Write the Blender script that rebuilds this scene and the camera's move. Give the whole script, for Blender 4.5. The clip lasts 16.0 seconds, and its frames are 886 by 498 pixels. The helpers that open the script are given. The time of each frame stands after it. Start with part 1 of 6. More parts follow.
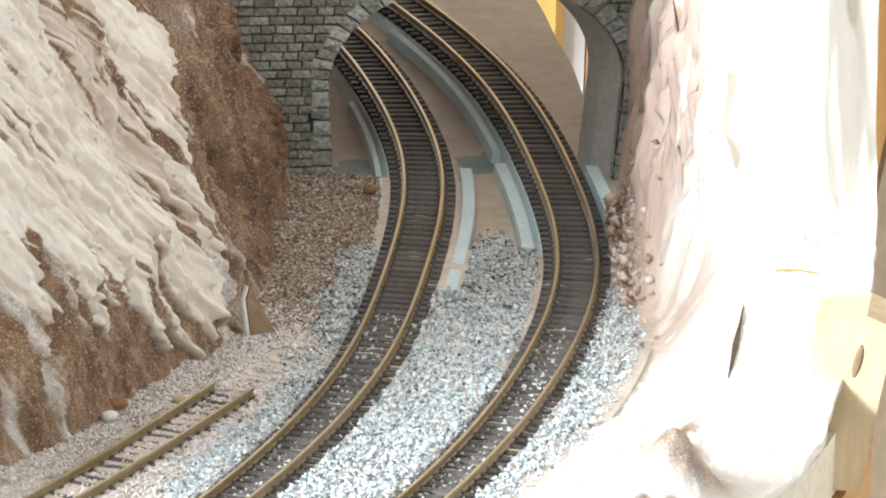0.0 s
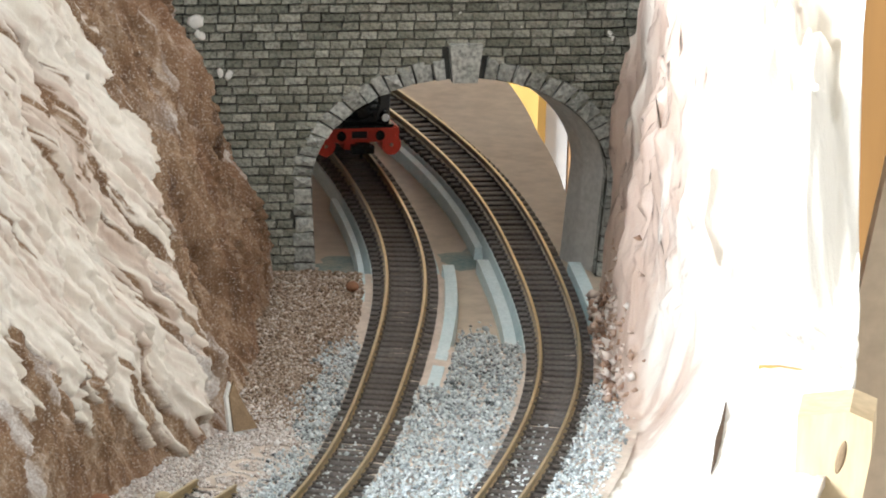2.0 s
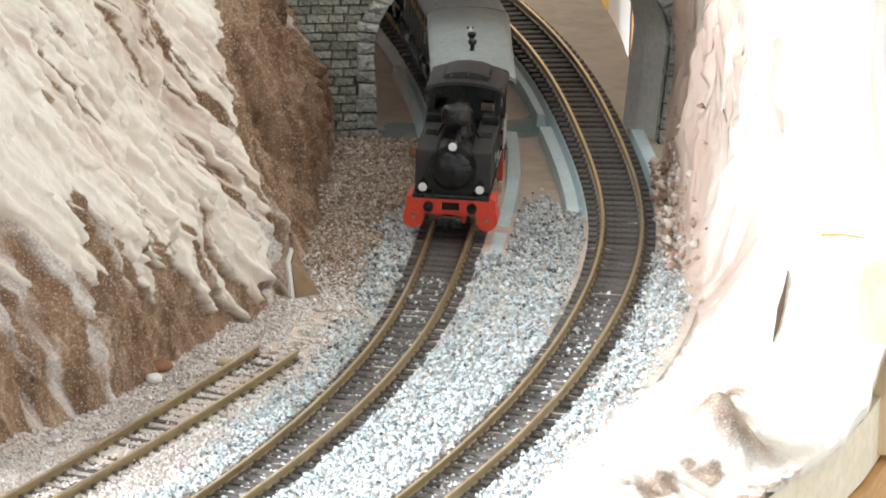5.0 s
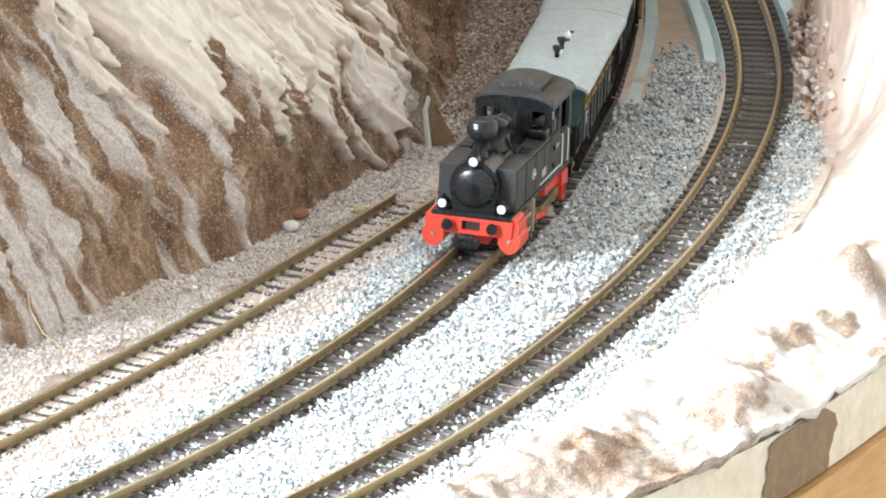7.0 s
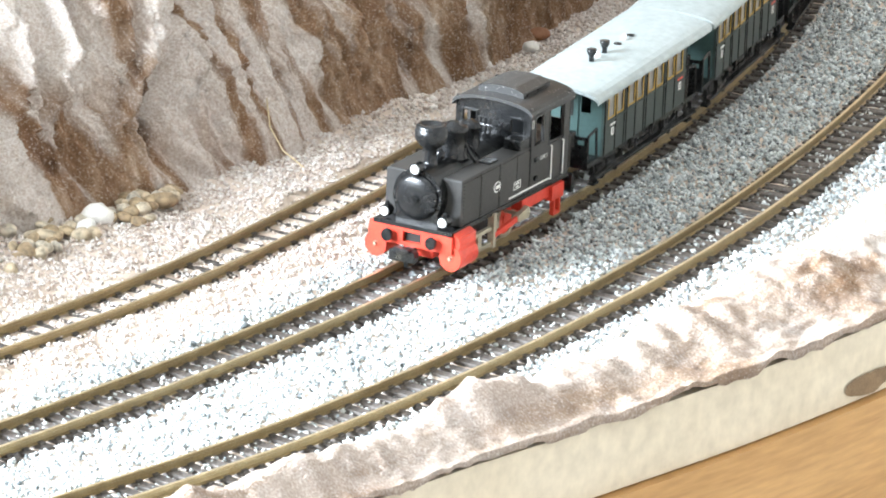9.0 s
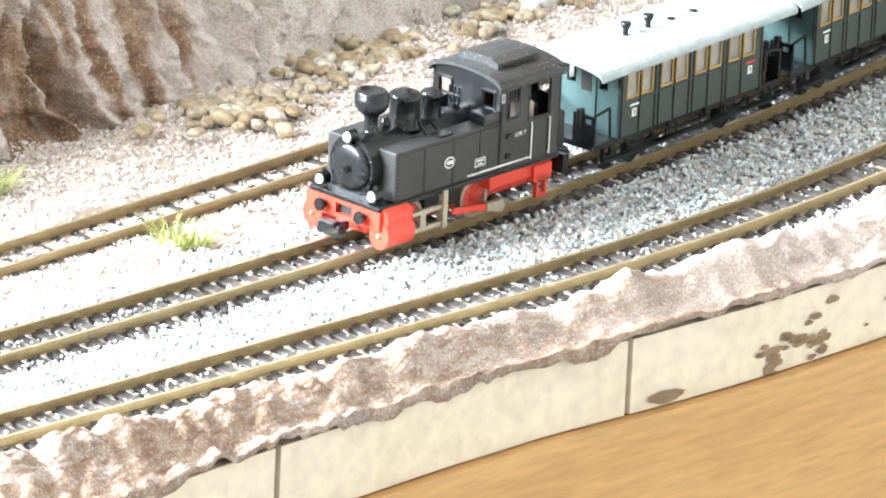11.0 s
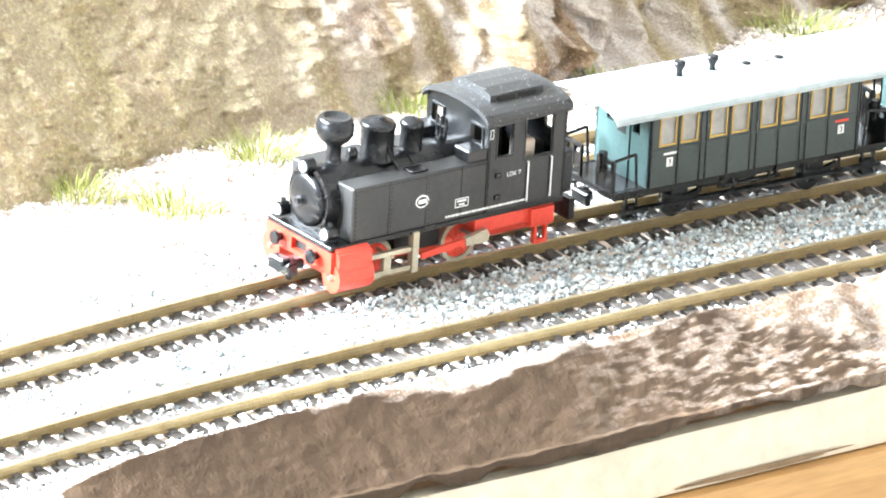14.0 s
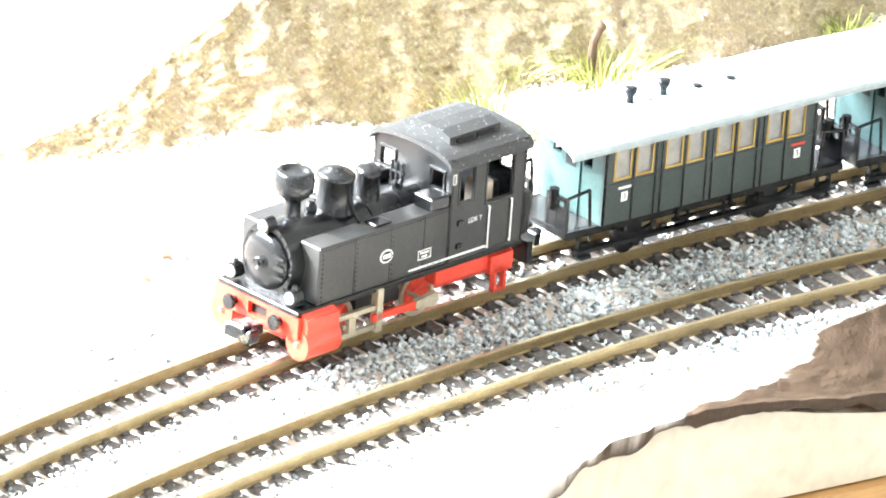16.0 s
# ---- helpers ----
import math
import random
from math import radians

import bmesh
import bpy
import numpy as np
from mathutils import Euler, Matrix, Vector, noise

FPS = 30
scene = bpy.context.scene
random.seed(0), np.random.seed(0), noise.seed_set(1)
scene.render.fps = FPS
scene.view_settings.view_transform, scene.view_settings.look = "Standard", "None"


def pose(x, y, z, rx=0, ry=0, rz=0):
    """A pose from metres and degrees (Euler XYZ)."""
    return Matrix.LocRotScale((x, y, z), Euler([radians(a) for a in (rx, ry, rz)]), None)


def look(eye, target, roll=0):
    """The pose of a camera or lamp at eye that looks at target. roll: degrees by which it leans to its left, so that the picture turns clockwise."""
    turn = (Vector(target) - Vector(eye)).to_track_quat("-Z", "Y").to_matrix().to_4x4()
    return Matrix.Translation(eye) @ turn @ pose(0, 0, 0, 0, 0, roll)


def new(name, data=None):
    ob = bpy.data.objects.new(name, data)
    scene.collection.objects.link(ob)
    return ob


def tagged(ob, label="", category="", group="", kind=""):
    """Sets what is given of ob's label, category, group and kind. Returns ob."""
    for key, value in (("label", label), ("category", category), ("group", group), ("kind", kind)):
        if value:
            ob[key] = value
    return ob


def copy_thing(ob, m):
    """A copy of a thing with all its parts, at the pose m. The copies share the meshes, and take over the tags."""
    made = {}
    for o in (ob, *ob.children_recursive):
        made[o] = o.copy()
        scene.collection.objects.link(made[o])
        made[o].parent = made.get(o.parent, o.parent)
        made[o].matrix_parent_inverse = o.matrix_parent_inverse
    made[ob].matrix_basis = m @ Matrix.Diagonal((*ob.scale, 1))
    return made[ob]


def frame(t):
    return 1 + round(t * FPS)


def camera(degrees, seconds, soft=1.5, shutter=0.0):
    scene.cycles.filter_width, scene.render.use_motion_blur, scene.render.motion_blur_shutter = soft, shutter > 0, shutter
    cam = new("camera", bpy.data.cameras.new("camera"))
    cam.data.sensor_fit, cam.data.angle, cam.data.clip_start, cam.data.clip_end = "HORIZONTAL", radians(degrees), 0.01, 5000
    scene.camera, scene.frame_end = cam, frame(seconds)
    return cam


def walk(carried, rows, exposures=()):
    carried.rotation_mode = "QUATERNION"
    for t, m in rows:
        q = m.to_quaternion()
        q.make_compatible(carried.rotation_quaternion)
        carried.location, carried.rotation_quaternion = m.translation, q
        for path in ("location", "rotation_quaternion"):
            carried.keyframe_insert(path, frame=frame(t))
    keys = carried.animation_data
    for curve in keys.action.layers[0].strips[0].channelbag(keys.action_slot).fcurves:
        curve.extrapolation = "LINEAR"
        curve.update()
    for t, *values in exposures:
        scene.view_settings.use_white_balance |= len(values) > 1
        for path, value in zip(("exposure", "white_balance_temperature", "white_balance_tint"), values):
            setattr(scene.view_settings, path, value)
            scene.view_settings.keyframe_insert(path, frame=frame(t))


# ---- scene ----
# A small-gauge model railway on a board by a window. Rail tops lie at z = 0; 1 unit = 1 m.
EYE = (0.0, 0.0, 0.566)
ROWS = [
    (0.0, 74.284, -2.035, -3.967), (0.5, 74.706, -2.027, -3.993), (1.0, 74.939, -1.968, -4.028),
    (1.5, 75.051, -1.978, -4.062), (2.0, 74.941, -1.990, -4.101), (2.5, 74.923, -2.056, -4.159),
    (3.0, 74.874, -2.034, -4.144), (3.2, 74.857, -2.054, -4.108), (5.3, 73.918, -2.165, -3.475),
    (5.5, 73.872, -2.200, -3.358), (6.0, 73.653, -2.236, -3.084), (6.5, 73.203, -2.207, -2.854),
    (7.0, 72.965, -2.241, -2.627), (7.5, 72.694, -2.271, -2.343), (8.0, 72.470, -2.311, -1.680),
    (8.5, 72.021, -2.327, -1.283), (9.0, 71.683, -2.450, -0.860), (9.5, 71.390, -2.456, 0.154),
    (10.0, 70.911, -2.532, 0.969), (10.2, 70.694, -2.563, 1.229), (12.3, 69.531, -2.720, 5.137),
    (12.5, 69.428, -2.790, 5.742), (13.0, 69.069, -2.875, 7.296), (13.5, 68.670, -3.123, 8.747),
    (14.0, 68.225, -3.230, 10.044), (14.5, 67.897, -3.354, 11.258), (15.0, 67.685, -3.515, 12.705),
    (15.5, 67.309, -3.627, 14.201), (16.0, 66.791, -3.826, 15.883),
]
cam = camera(5.983, 16.0, soft=1.9)
walk(cam, [(t, pose(*EYE, rx, ry, rz)) for t, rx, ry, rz in ROWS],
     exposures=[(0.0, 1.30), (3.2, 1.32), (5.3, 1.45), (7.5, 1.5), (10.2, 1.58), (12.3, 2.0), (16.0, 2.1)])

# ---- light: sky and sun through the window in the wall to the west ----
SUN_DIR = Vector((-0.978, -0.208, 0.65)).normalized()
world = bpy.data.worlds.new("sky")
scene.world = world
world.use_nodes = True
wn = world.node_tree
sky = wn.nodes.new("ShaderNodeTexSky")
sky.sky_type, sky.sun_disc = "NISHITA", False
sky.sun_elevation = math.asin(SUN_DIR.z)
sky.sun_rotation = math.atan2(SUN_DIR.x, SUN_DIR.y)
wn.links.new(sky.outputs[0], wn.nodes["Background"].inputs[0])
wn.nodes["Background"].inputs[1].default_value = 0.12
sun = new("sun", bpy.data.lights.new("sun", "SUN"))
sun.data.energy, sun.data.angle, sun.data.color = 5.0, radians(0.6), (1.0, 0.95, 0.86)
sun.matrix_world = look(SUN_DIR * 3, (0, 0, 0))


def window_light(name, where, target, w, h, watts, colour):
    lamp = new(name, bpy.data.lights.new(name, "AREA"))
    lamp.data.shape, lamp.data.size, lamp.data.size_y = "RECTANGLE", w, h
    lamp.data.energy, lamp.data.color = watts, colour
    lamp.matrix_world = look(where, target)
    return lamp


ROOM = dict(x0=-1.6, x1=1.5, y0=-1.2, y1=3.2, z0=-0.9, z1=1.6)
WIN = dict(y0=0.40, y1=1.95, z0=0.52, z1=0.96)
window_light("window_light", (ROOM["x0"] + 0.02, 1.175, 0.74), (0.0, 1.45, 0.0), 1.52, 0.42, 104.0, (0.80, 0.90, 1.0))

# ---- plan: the train's track is the spine; s runs along it from the tunnel, d across it towards the board's edge ----
SPINE = [(0.065, 2.40), (0.105, 2.34), (0.135, 2.27), (0.1531, 2.19), (0.1596, 2.09), (0.149, 1.99), (0.1285, 1.89),
         (0.0918, 1.79), (0.039, 1.69), (-0.0348, 1.59), (-0.1268, 1.49), (-0.2275, 1.39), (-0.3062, 1.29),
         (-0.361, 1.19), (-0.392, 1.10)]
MAIN_TWO = [(0.06, 2.445), (0.118, 2.375), (0.157, 2.29), (0.1833, 2.19), (0.1928, 2.09), (0.1911, 1.99), (0.1707, 1.89),
            (0.1354, 1.79), (0.0856, 1.69), (0.0158, 1.59), (-0.08, 1.49), (-0.1809, 1.39), (-0.2704, 1.29),
            (-0.3309, 1.19), (-0.366, 1.10)]
SIDING = [(0.1176, 1.92), (0.079, 1.84), (0.0364, 1.76), (-0.011, 1.682), (-0.0746, 1.604), (-0.146, 1.520), (-0.192, 1.472),
          (-0.229, 1.430)]


class Line:
    """A smooth line through plan points, measured by length from its first point."""

    def __init__(self, pts, n=40):
        p = np.array(pts, float)
        p = np.vstack([2 * p[0] - p[1], p, 2 * p[-1] - p[-2]])
        out = []
        for i in range(1, len(p) - 2):
            a, b, c, d = p[i - 1:i + 3]
            for k in range(n):
                s = k / n
                out.append(0.5 * (2 * b + (c - a) * s + (2 * a - 5 * b + 4 * c - d) * s * s + (3 * b - a - 3 * c + d) * s ** 3))
        out.append(p[-2])
        self.p = np.array(out)
        self.s = np.r_[0, np.cumsum(np.linalg.norm(np.diff(self.p, axis=0), axis=1))]
        self.length = self.s[-1]

    def xy(self, s, d=0.0):
        """Points at lengths s, d to the near side; s may run past both ends."""
        s = np.asarray(s, float)
        d = np.asarray(d, float)
        x, y = np.interp(s, self.s, self.p[:, 0]), np.interp(s, self.s, self.p[:, 1])
        e = 0.004
        s0, s1 = np.clip(s - e, 0, self.length - 2 * e), np.clip(s + e, 2 * e, self.length)
        tx = np.interp(s1, self.s, self.p[:, 0]) - np.interp(s0, self.s, self.p[:, 0])
        ty = np.interp(s1, self.s, self.p[:, 1]) - np.interp(s0, self.s, self.p[:, 1])
        r = np.hypot(tx, ty)
        tx, ty = tx / r, ty / r
        over = np.where(s < 0, s, np.where(s > self.length, s - self.length, 0))
        return x + tx * over - ty * d, y + ty * over + tx * d, tx, ty

    def at(self, s, d=0.0, z=0.0):
        x, y, tx, ty = self.xy(s, d)
        return Vector((float(x), float(y), z)), math.degrees(math.atan2(float(ty), float(tx)))


spine, main_two, siding = Line(SPINE), Line(MAIN_TWO), Line(SIDING)


def table(rows):
    a = np.array(rows, float)
    a[:, 1] *= 0.001
    return lambda s: np.interp(s, a[:, 0], a[:, 1])


CLIFF_FOOT = table([(0.20, -36), (0.34, -35.5), (0.40, -36), (0.44, -33), (0.48, -32), (0.503, -37), (0.53, -43.6), (0.57, -49),
                    (0.605, -53), (0.648, -62), (0.70, -68), (0.75, -79), (0.80, -85), (0.86, -83), (0.91, -86), (0.951, -80),
                    (0.986, -73), (1.028, -67), (1.067, -65), (1.11, -70), (1.166, -66), (1.205, -60), (1.243, -66),
                    (1.289, -70), (1.33, -85), (1.40, -130)])
EDGE = table([(0.20, 102), (0.36, 103), (0.42, 108), (0.48, 116), (0.54, 113), (0.60, 105), (0.654, 100), (0.72, 88), (0.78, 77), (0.824, 70.5),
              (0.871, 67), (0.918, 61.5), (0.945, 61), (1.0, 63), (1.049, 67), (1.09, 70), (1.125, 71), (1.169, 71),
              (1.195, 69), (1.268, 64), (1.301, 60), (1.328, 60), (1.356, 66), (1.42, 85), (1.52, 110)])
BANK_FOOT = table([(0.20, 57), (0.323, 54), (0.351, 49), (0.394, 51), (0.416, 53), (0.449, 58), (0.50, 58), (0.60, 55),
                   (0.70, 54), (0.84, 53), (0.98, 46), (1.12, 46), (1.26, 42), (1.38, 40), (1.52, 40)])
SECOND = table([(0.0, 27), (0.137, 27.2), (0.235, 29.9), (0.331, 33.2), (0.424, 41.0), (0.523, 40.7), (0.624, 40.0), (0.73, 39.8),
                (0.846, 39.3), (0.983, 34.5), (1.121, 33.5), (1.262, 29.5), (1.384, 27.3), (1.5, 26)])
rng = np.random.default_rng(7)


def fbm(x, y, z=0.0, octaves=4, lac=2.1, gain=0.5):
    """Smooth fractal noise of numpy arrays, about -1 to 1."""
    x, y = np.asarray(x, float), np.asarray(y, float)
    total, amp = np.zeros(np.broadcast(x, y).shape), 1.0
    for o in range(octaves):
        xi, yi = np.floor(x).astype(np.int64), np.floor(y).astype(np.int64)
        fx, fy = x - xi, y - yi
        fx, fy = fx * fx * (3 - 2 * fx), fy * fy * (3 - 2 * fy)

        def h(i, j):
            v = np.sin(i * 127.1 + j * 311.7 + o * 17.3 + z * 7.7) * 43758.5453
            return (v - np.floor(v)) * 2 - 1

        total += amp * ((h(xi, yi) * (1 - fx) + h(xi + 1, yi) * fx) * (1 - fy) + (h(xi, yi + 1) * (1 - fx) + h(xi + 1, yi + 1) * fx) * fy)
        x, y, amp = x * lac + 11.3, y * lac + 5.1, amp * gain
    return total


def smooth(a, b, x):
    t = np.clip((np.asarray(x, float) - a) / (b - a), 0, 1)
    return t * t * (3 - 2 * t)


# ---- materials ----
def shader(name, rough=0.6, metal=0.0, spec=0.5):
    m = bpy.data.materials.new(name)
    m.use_nodes = True
    b = m.node_tree.nodes["Principled BSDF"]
    b.inputs["Roughness"].default_value = rough
    b.inputs["Metallic"].default_value = metal
    b.inputs["Specular IOR Level"].default_value = spec
    return m, m.node_tree, b


def ramp(nt, source, stops):
    r = nt.nodes.new("ShaderNodeValToRGB")
    el = r.color_ramp.elements
    while len(el) < len(stops):
        el.new(0.5)
    for e, (p, c) in zip(el, stops):
        e.position, e.color = p, (*c, 1)
    nt.links.new(source, r.inputs[0])
    return r.outputs[0]


def coords(nt, scale=(1, 1, 1)):
    c = nt.nodes.new("ShaderNodeTexCoord")
    mp = nt.nodes.new("ShaderNodeMapping")
    mp.inputs["Scale"].default_value = scale
    nt.links.new(c.outputs["Object"], mp.inputs[0])
    return mp.outputs[0]


def noise_tex(nt, vec, scale, detail=4.0, rough=0.55):
    n = nt.nodes.new("ShaderNodeTexNoise")
    n.inputs["Scale"].default_value, n.inputs["Detail"].default_value = scale, detail
    n.inputs["Roughness"].default_value = rough
    nt.links.new(vec, n.inputs["Vector"])
    return n.outputs["Fac"]


def mix(nt, fac, a, b, mode="MIX"):
    m = nt.nodes.new("ShaderNodeMix")
    m.data_type, m.blend_type = "RGBA", mode
    for sock, v in ((m.inputs[0], fac), (m.inputs[6], a), (m.inputs[7], b)):
        if isinstance(v, (int, float)):
            sock.default_value = v
        elif isinstance(v, tuple):
            sock.default_value = (*v, 1)
        else:
            nt.links.new(v, sock)
    return m.outputs[2]


def bump(nt, bsdf, height, strength, dist):
    b = nt.nodes.new("ShaderNodeBump")
    b.inputs["Strength"].default_value, b.inputs["Distance"].default_value = strength, dist
    nt.links.new(height, b.inputs["Height"])
    nt.links.new(b.outputs[0], bsdf.inputs["Normal"])


def two_tone(name, a, b, scale, rough=0.6, metal=0.0, fine=0.0, stretch=(1, 1, 1), dist=0.0002, strength=0.4, spec=0.5):
    """A surface that varies between two colours at two scales, with fine relief."""
    m, nt, s = shader(name, rough, metal, spec)
    v = coords(nt, stretch)
    big, small = noise_tex(nt, v, scale), noise_tex(nt, v, fine or scale * 9, 3.0)
    c1 = ramp(nt, big, [(0.35, a), (0.65, b)])
    c2 = mix(nt, 0.35, c1, ramp(nt, small, [(0.3, tuple(x * 0.72 for x in a)), (0.7, tuple(min(1, x * 1.18) for x in b))]))
    nt.links.new(c2, s.inputs["Base Color"])
    bump(nt, s, small, strength, dist)
    return m


def island_mix(name, stops, rough=0.7, spec=0.4):
    """Loose grains: each has a colour of its own."""
    m, nt, s = shader(name, rough, 0, spec)
    g = nt.nodes.new("ShaderNodeNewGeometry")
    nt.links.new(ramp(nt, g.outputs["Random Per Island"], stops), s.inputs["Base Color"])
    return m


def piece_mix(name, stops, rough=0.8, scale=900, dist=0.0003):
    """Pieces of a wall or track: each has a shade of its own, with grain."""
    m, nt, s = shader(name, rough)
    o = nt.nodes.new("ShaderNodeObjectInfo")
    n = noise_tex(nt, coords(nt), scale, 5)
    c = ramp(nt, o.outputs["Random"], stops)
    nt.links.new(mix(nt, 0.75, c, ramp(nt, n, [(0.3, (0.15, 0.15, 0.14)), (0.62, (1.0, 1.0, 0.97))]), "MULTIPLY"), s.inputs["Base Color"])
    bump(nt, s, n, 0.8, dist)
    return m


def rock_material():
    """Painted plaster: brown washes, pale ridges, bare white plaster where the coat is missing, moss green further on."""
    m, nt, s = shader("rock", 0.62, 0, 0.45)
    v = coords(nt)
    streak = noise_tex(nt, coords(nt, (1, 1, 0.22)), 150, 6, 0.62)
    big, fine = noise_tex(nt, v, 28, 5), noise_tex(nt, v, 1700, 4, 0.65)
    brown = ramp(nt, streak, [(0.30, (0.10, 0.050, 0.024)), (0.42, (0.23, 0.125, 0.062)), (0.58, (0.36, 0.225, 0.13)), (0.70, (0.56, 0.43, 0.32)), (0.80, (0.78, 0.69, 0.60))])
    red = mix(nt, ramp(nt, big, [(0.48, (0, 0, 0)), (0.68, (0.42, 0.42, 0.42))]), brown, (0.32, 0.16, 0.085))
    crumbs = mix(nt, ramp(nt, fine, [(0.54, (0, 0, 0)), (0.70, (0.75, 0.75, 0.75))]), red, (0.80, 0.72, 0.64))
    crumbs = mix(nt, ramp(nt, fine, [(0.30, (0.7, 0.7, 0.7)), (0.44, (0, 0, 0))]), crumbs, (0.12, 0.065, 0.035))

    def attr(name):
        a = nt.nodes.new("ShaderNodeAttribute")
        a.attribute_name = name
        return a.outputs["Fac"]

    moss = ramp(nt, noise_tex(nt, v, 1150, 6, 0.72), [(0.32, (0.19, 0.115, 0.068)), (0.44, (0.40, 0.30, 0.205)), (0.53, (0.40, 0.35, 0.155)), (0.62, (0.60, 0.50, 0.38)), (0.74, (0.80, 0.74, 0.66))])
    pale = mix(nt, attr("moss"), crumbs, moss)
    pale = mix(nt, attr("filler"), pale, mix(nt, big, (0.052, 0.028, 0.0125), (0.080, 0.045, 0.021)))
    worn = mix(nt, attr("pale"), pale, mix(nt, ramp(nt, fine, [(0.38, (0, 0, 0)), (0.62, (1, 1, 1))]), (0.60, 0.50, 0.43), (0.84, 0.79, 0.75)))
    clean = mix(nt, big, (0.88, 0.83, 0.75), (0.80, 0.71, 0.60))
    tint = mix(nt, streak, (0.40, 0.245, 0.165), (0.74, 0.60, 0.51))
    white = mix(nt, attr("plaster"), worn, mix(nt, attr("wash"), clean, tint))
    nt.links.new(white, s.inputs["Base Color"])
    bump(nt, s, mix(nt, mix(nt, attr("filler"), attr("plaster"), (1, 1, 1)), mix(nt, 0.35, fine, streak), mix(nt, 0.12, streak, fine)), 0.9, 0.0012)
    nt.links.new(ramp(nt, attr("plaster"), [(0.2, (0.66, 0.66, 0.66)), (0.9, (0.42, 0.42, 0.42))]), s.inputs["Roughness"])
    return m


MAT = {}
MAT["rock"] = rock_material()
MAT["ballast"] = island_mix("ballast", [(0.0, (0.10, 0.11, 0.112)), (0.08, (0.30, 0.33, 0.335)), (0.30, (0.52, 0.56, 0.565)), (0.66, (0.74, 0.785, 0.785)), (1.0, (0.86, 0.89, 0.88))])
MAT["sand"] = island_mix("sand", [(0.0, (0.44, 0.35, 0.29)), (0.25, (0.66, 0.57, 0.51)), (0.6, (0.79, 0.72, 0.67)), (1.0, (0.88, 0.85, 0.82))])
MAT["ground"] = two_tone("ground", (0.60, 0.49, 0.40), (0.74, 0.63, 0.54), 60, 0.85, dist=0.0006)
MAT["board"] = two_tone("board", (0.50, 0.40, 0.30), (0.62, 0.51, 0.40), 25, 0.6, dist=0.0001)
MAT["foam"] = two_tone("foam", (0.60, 0.74, 0.75), (0.72, 0.82, 0.83), 120, 0.7)
MAT["rail"] = two_tone("rail", (0.27, 0.20, 0.10), (0.35, 0.265, 0.135), 200, 0.38, 0.5)
MAT["rail_top"] = two_tone("rail_top", (0.60, 0.49, 0.30), (0.72, 0.61, 0.40), 200, 0.3, 0.85)
MAT["sleeper"] = piece_mix("sleeper", [(0, (0.100, 0.086, 0.078)), (1, (0.165, 0.146, 0.135))], 0.6)
MAT["cream"] = two_tone("cream_board", (0.72, 0.62, 0.46), (0.78, 0.69, 0.54), 30, 0.7, dist=0.00008)
MAT["pine"] = two_tone("pine", (0.50, 0.27, 0.09), (0.62, 0.36, 0.14), 10, 0.5, stretch=(1, 1, 9), dist=0.00008)
MAT["brown_paint"] = two_tone("brown_paint", (0.20, 0.12, 0.065), (0.27, 0.17, 0.10), 60, 0.7)
MAT["stone"] = piece_mix("portal_stone", [(0, (0.27, 0.272, 0.215)), (0.5, (0.40, 0.40, 0.335)), (1, (0.56, 0.555, 0.48))], 0.8, 1300, 0.0008)
MAT["smear"] = two_tone("smear", (0.20, 0.125, 0.065), (0.30, 0.20, 0.11), 300, 0.7, dist=0.0002)
MAT["mortar"] = two_tone("mortar", (0.045, 0.045, 0.040), (0.075, 0.075, 0.068), 300, 0.9)
MAT["wall"] = two_tone("wall_paint", (0.53, 0.505, 0.47), (0.58, 0.555, 0.52), 4, 0.9)
MAT["lino"] = two_tone("lino", (0.27, 0.25, 0.23), (0.33, 0.31, 0.28), 6, 0.5)
MAT["black"] = two_tone("black_plastic", (0.008, 0.0085, 0.009), (0.015, 0.0155, 0.016), 150, 0.27, dist=0.00004, spec=0.42)
MAT["red"] = two_tone("red_plastic", (0.60, 0.045, 0.025), (0.68, 0.065, 0.035), 150, 0.4, dist=0.00003)
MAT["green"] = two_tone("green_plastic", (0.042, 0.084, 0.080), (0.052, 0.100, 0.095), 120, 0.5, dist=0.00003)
# same green plastic as the ends, with the sides' shade in its colour
MAT["shaded_green"] = two_tone("shaded_green", (0.030, 0.042, 0.038), (0.040, 0.052, 0.047), 120, 0.55, dist=0.00003)
MAT["roof"] = two_tone("roof_grey", (0.34, 0.39, 0.39), (0.40, 0.45, 0.45), 60, 0.55, dist=0.00003)


# ---- building helpers ----
def mesh_from(name, verts, faces, material, smooth_shade=True):
    me = bpy.data.meshes.new(name)
    me.from_pydata([tuple(v) for v in verts], [], [tuple(f) for f in faces])
    me.materials.append(material)
    if smooth_shade:
        me.polygons.foreach_set("use_smooth", [True] * len(me.polygons))
    me.update()
    return me


def grid_faces(nu, nv):
    i = np.arange((nu - 1) * (nv - 1))
    a = (i // (nv - 1)) * nv + i % (nv - 1)
    return np.stack([a, a + 1, a + nv + 1, a + nv], 1)


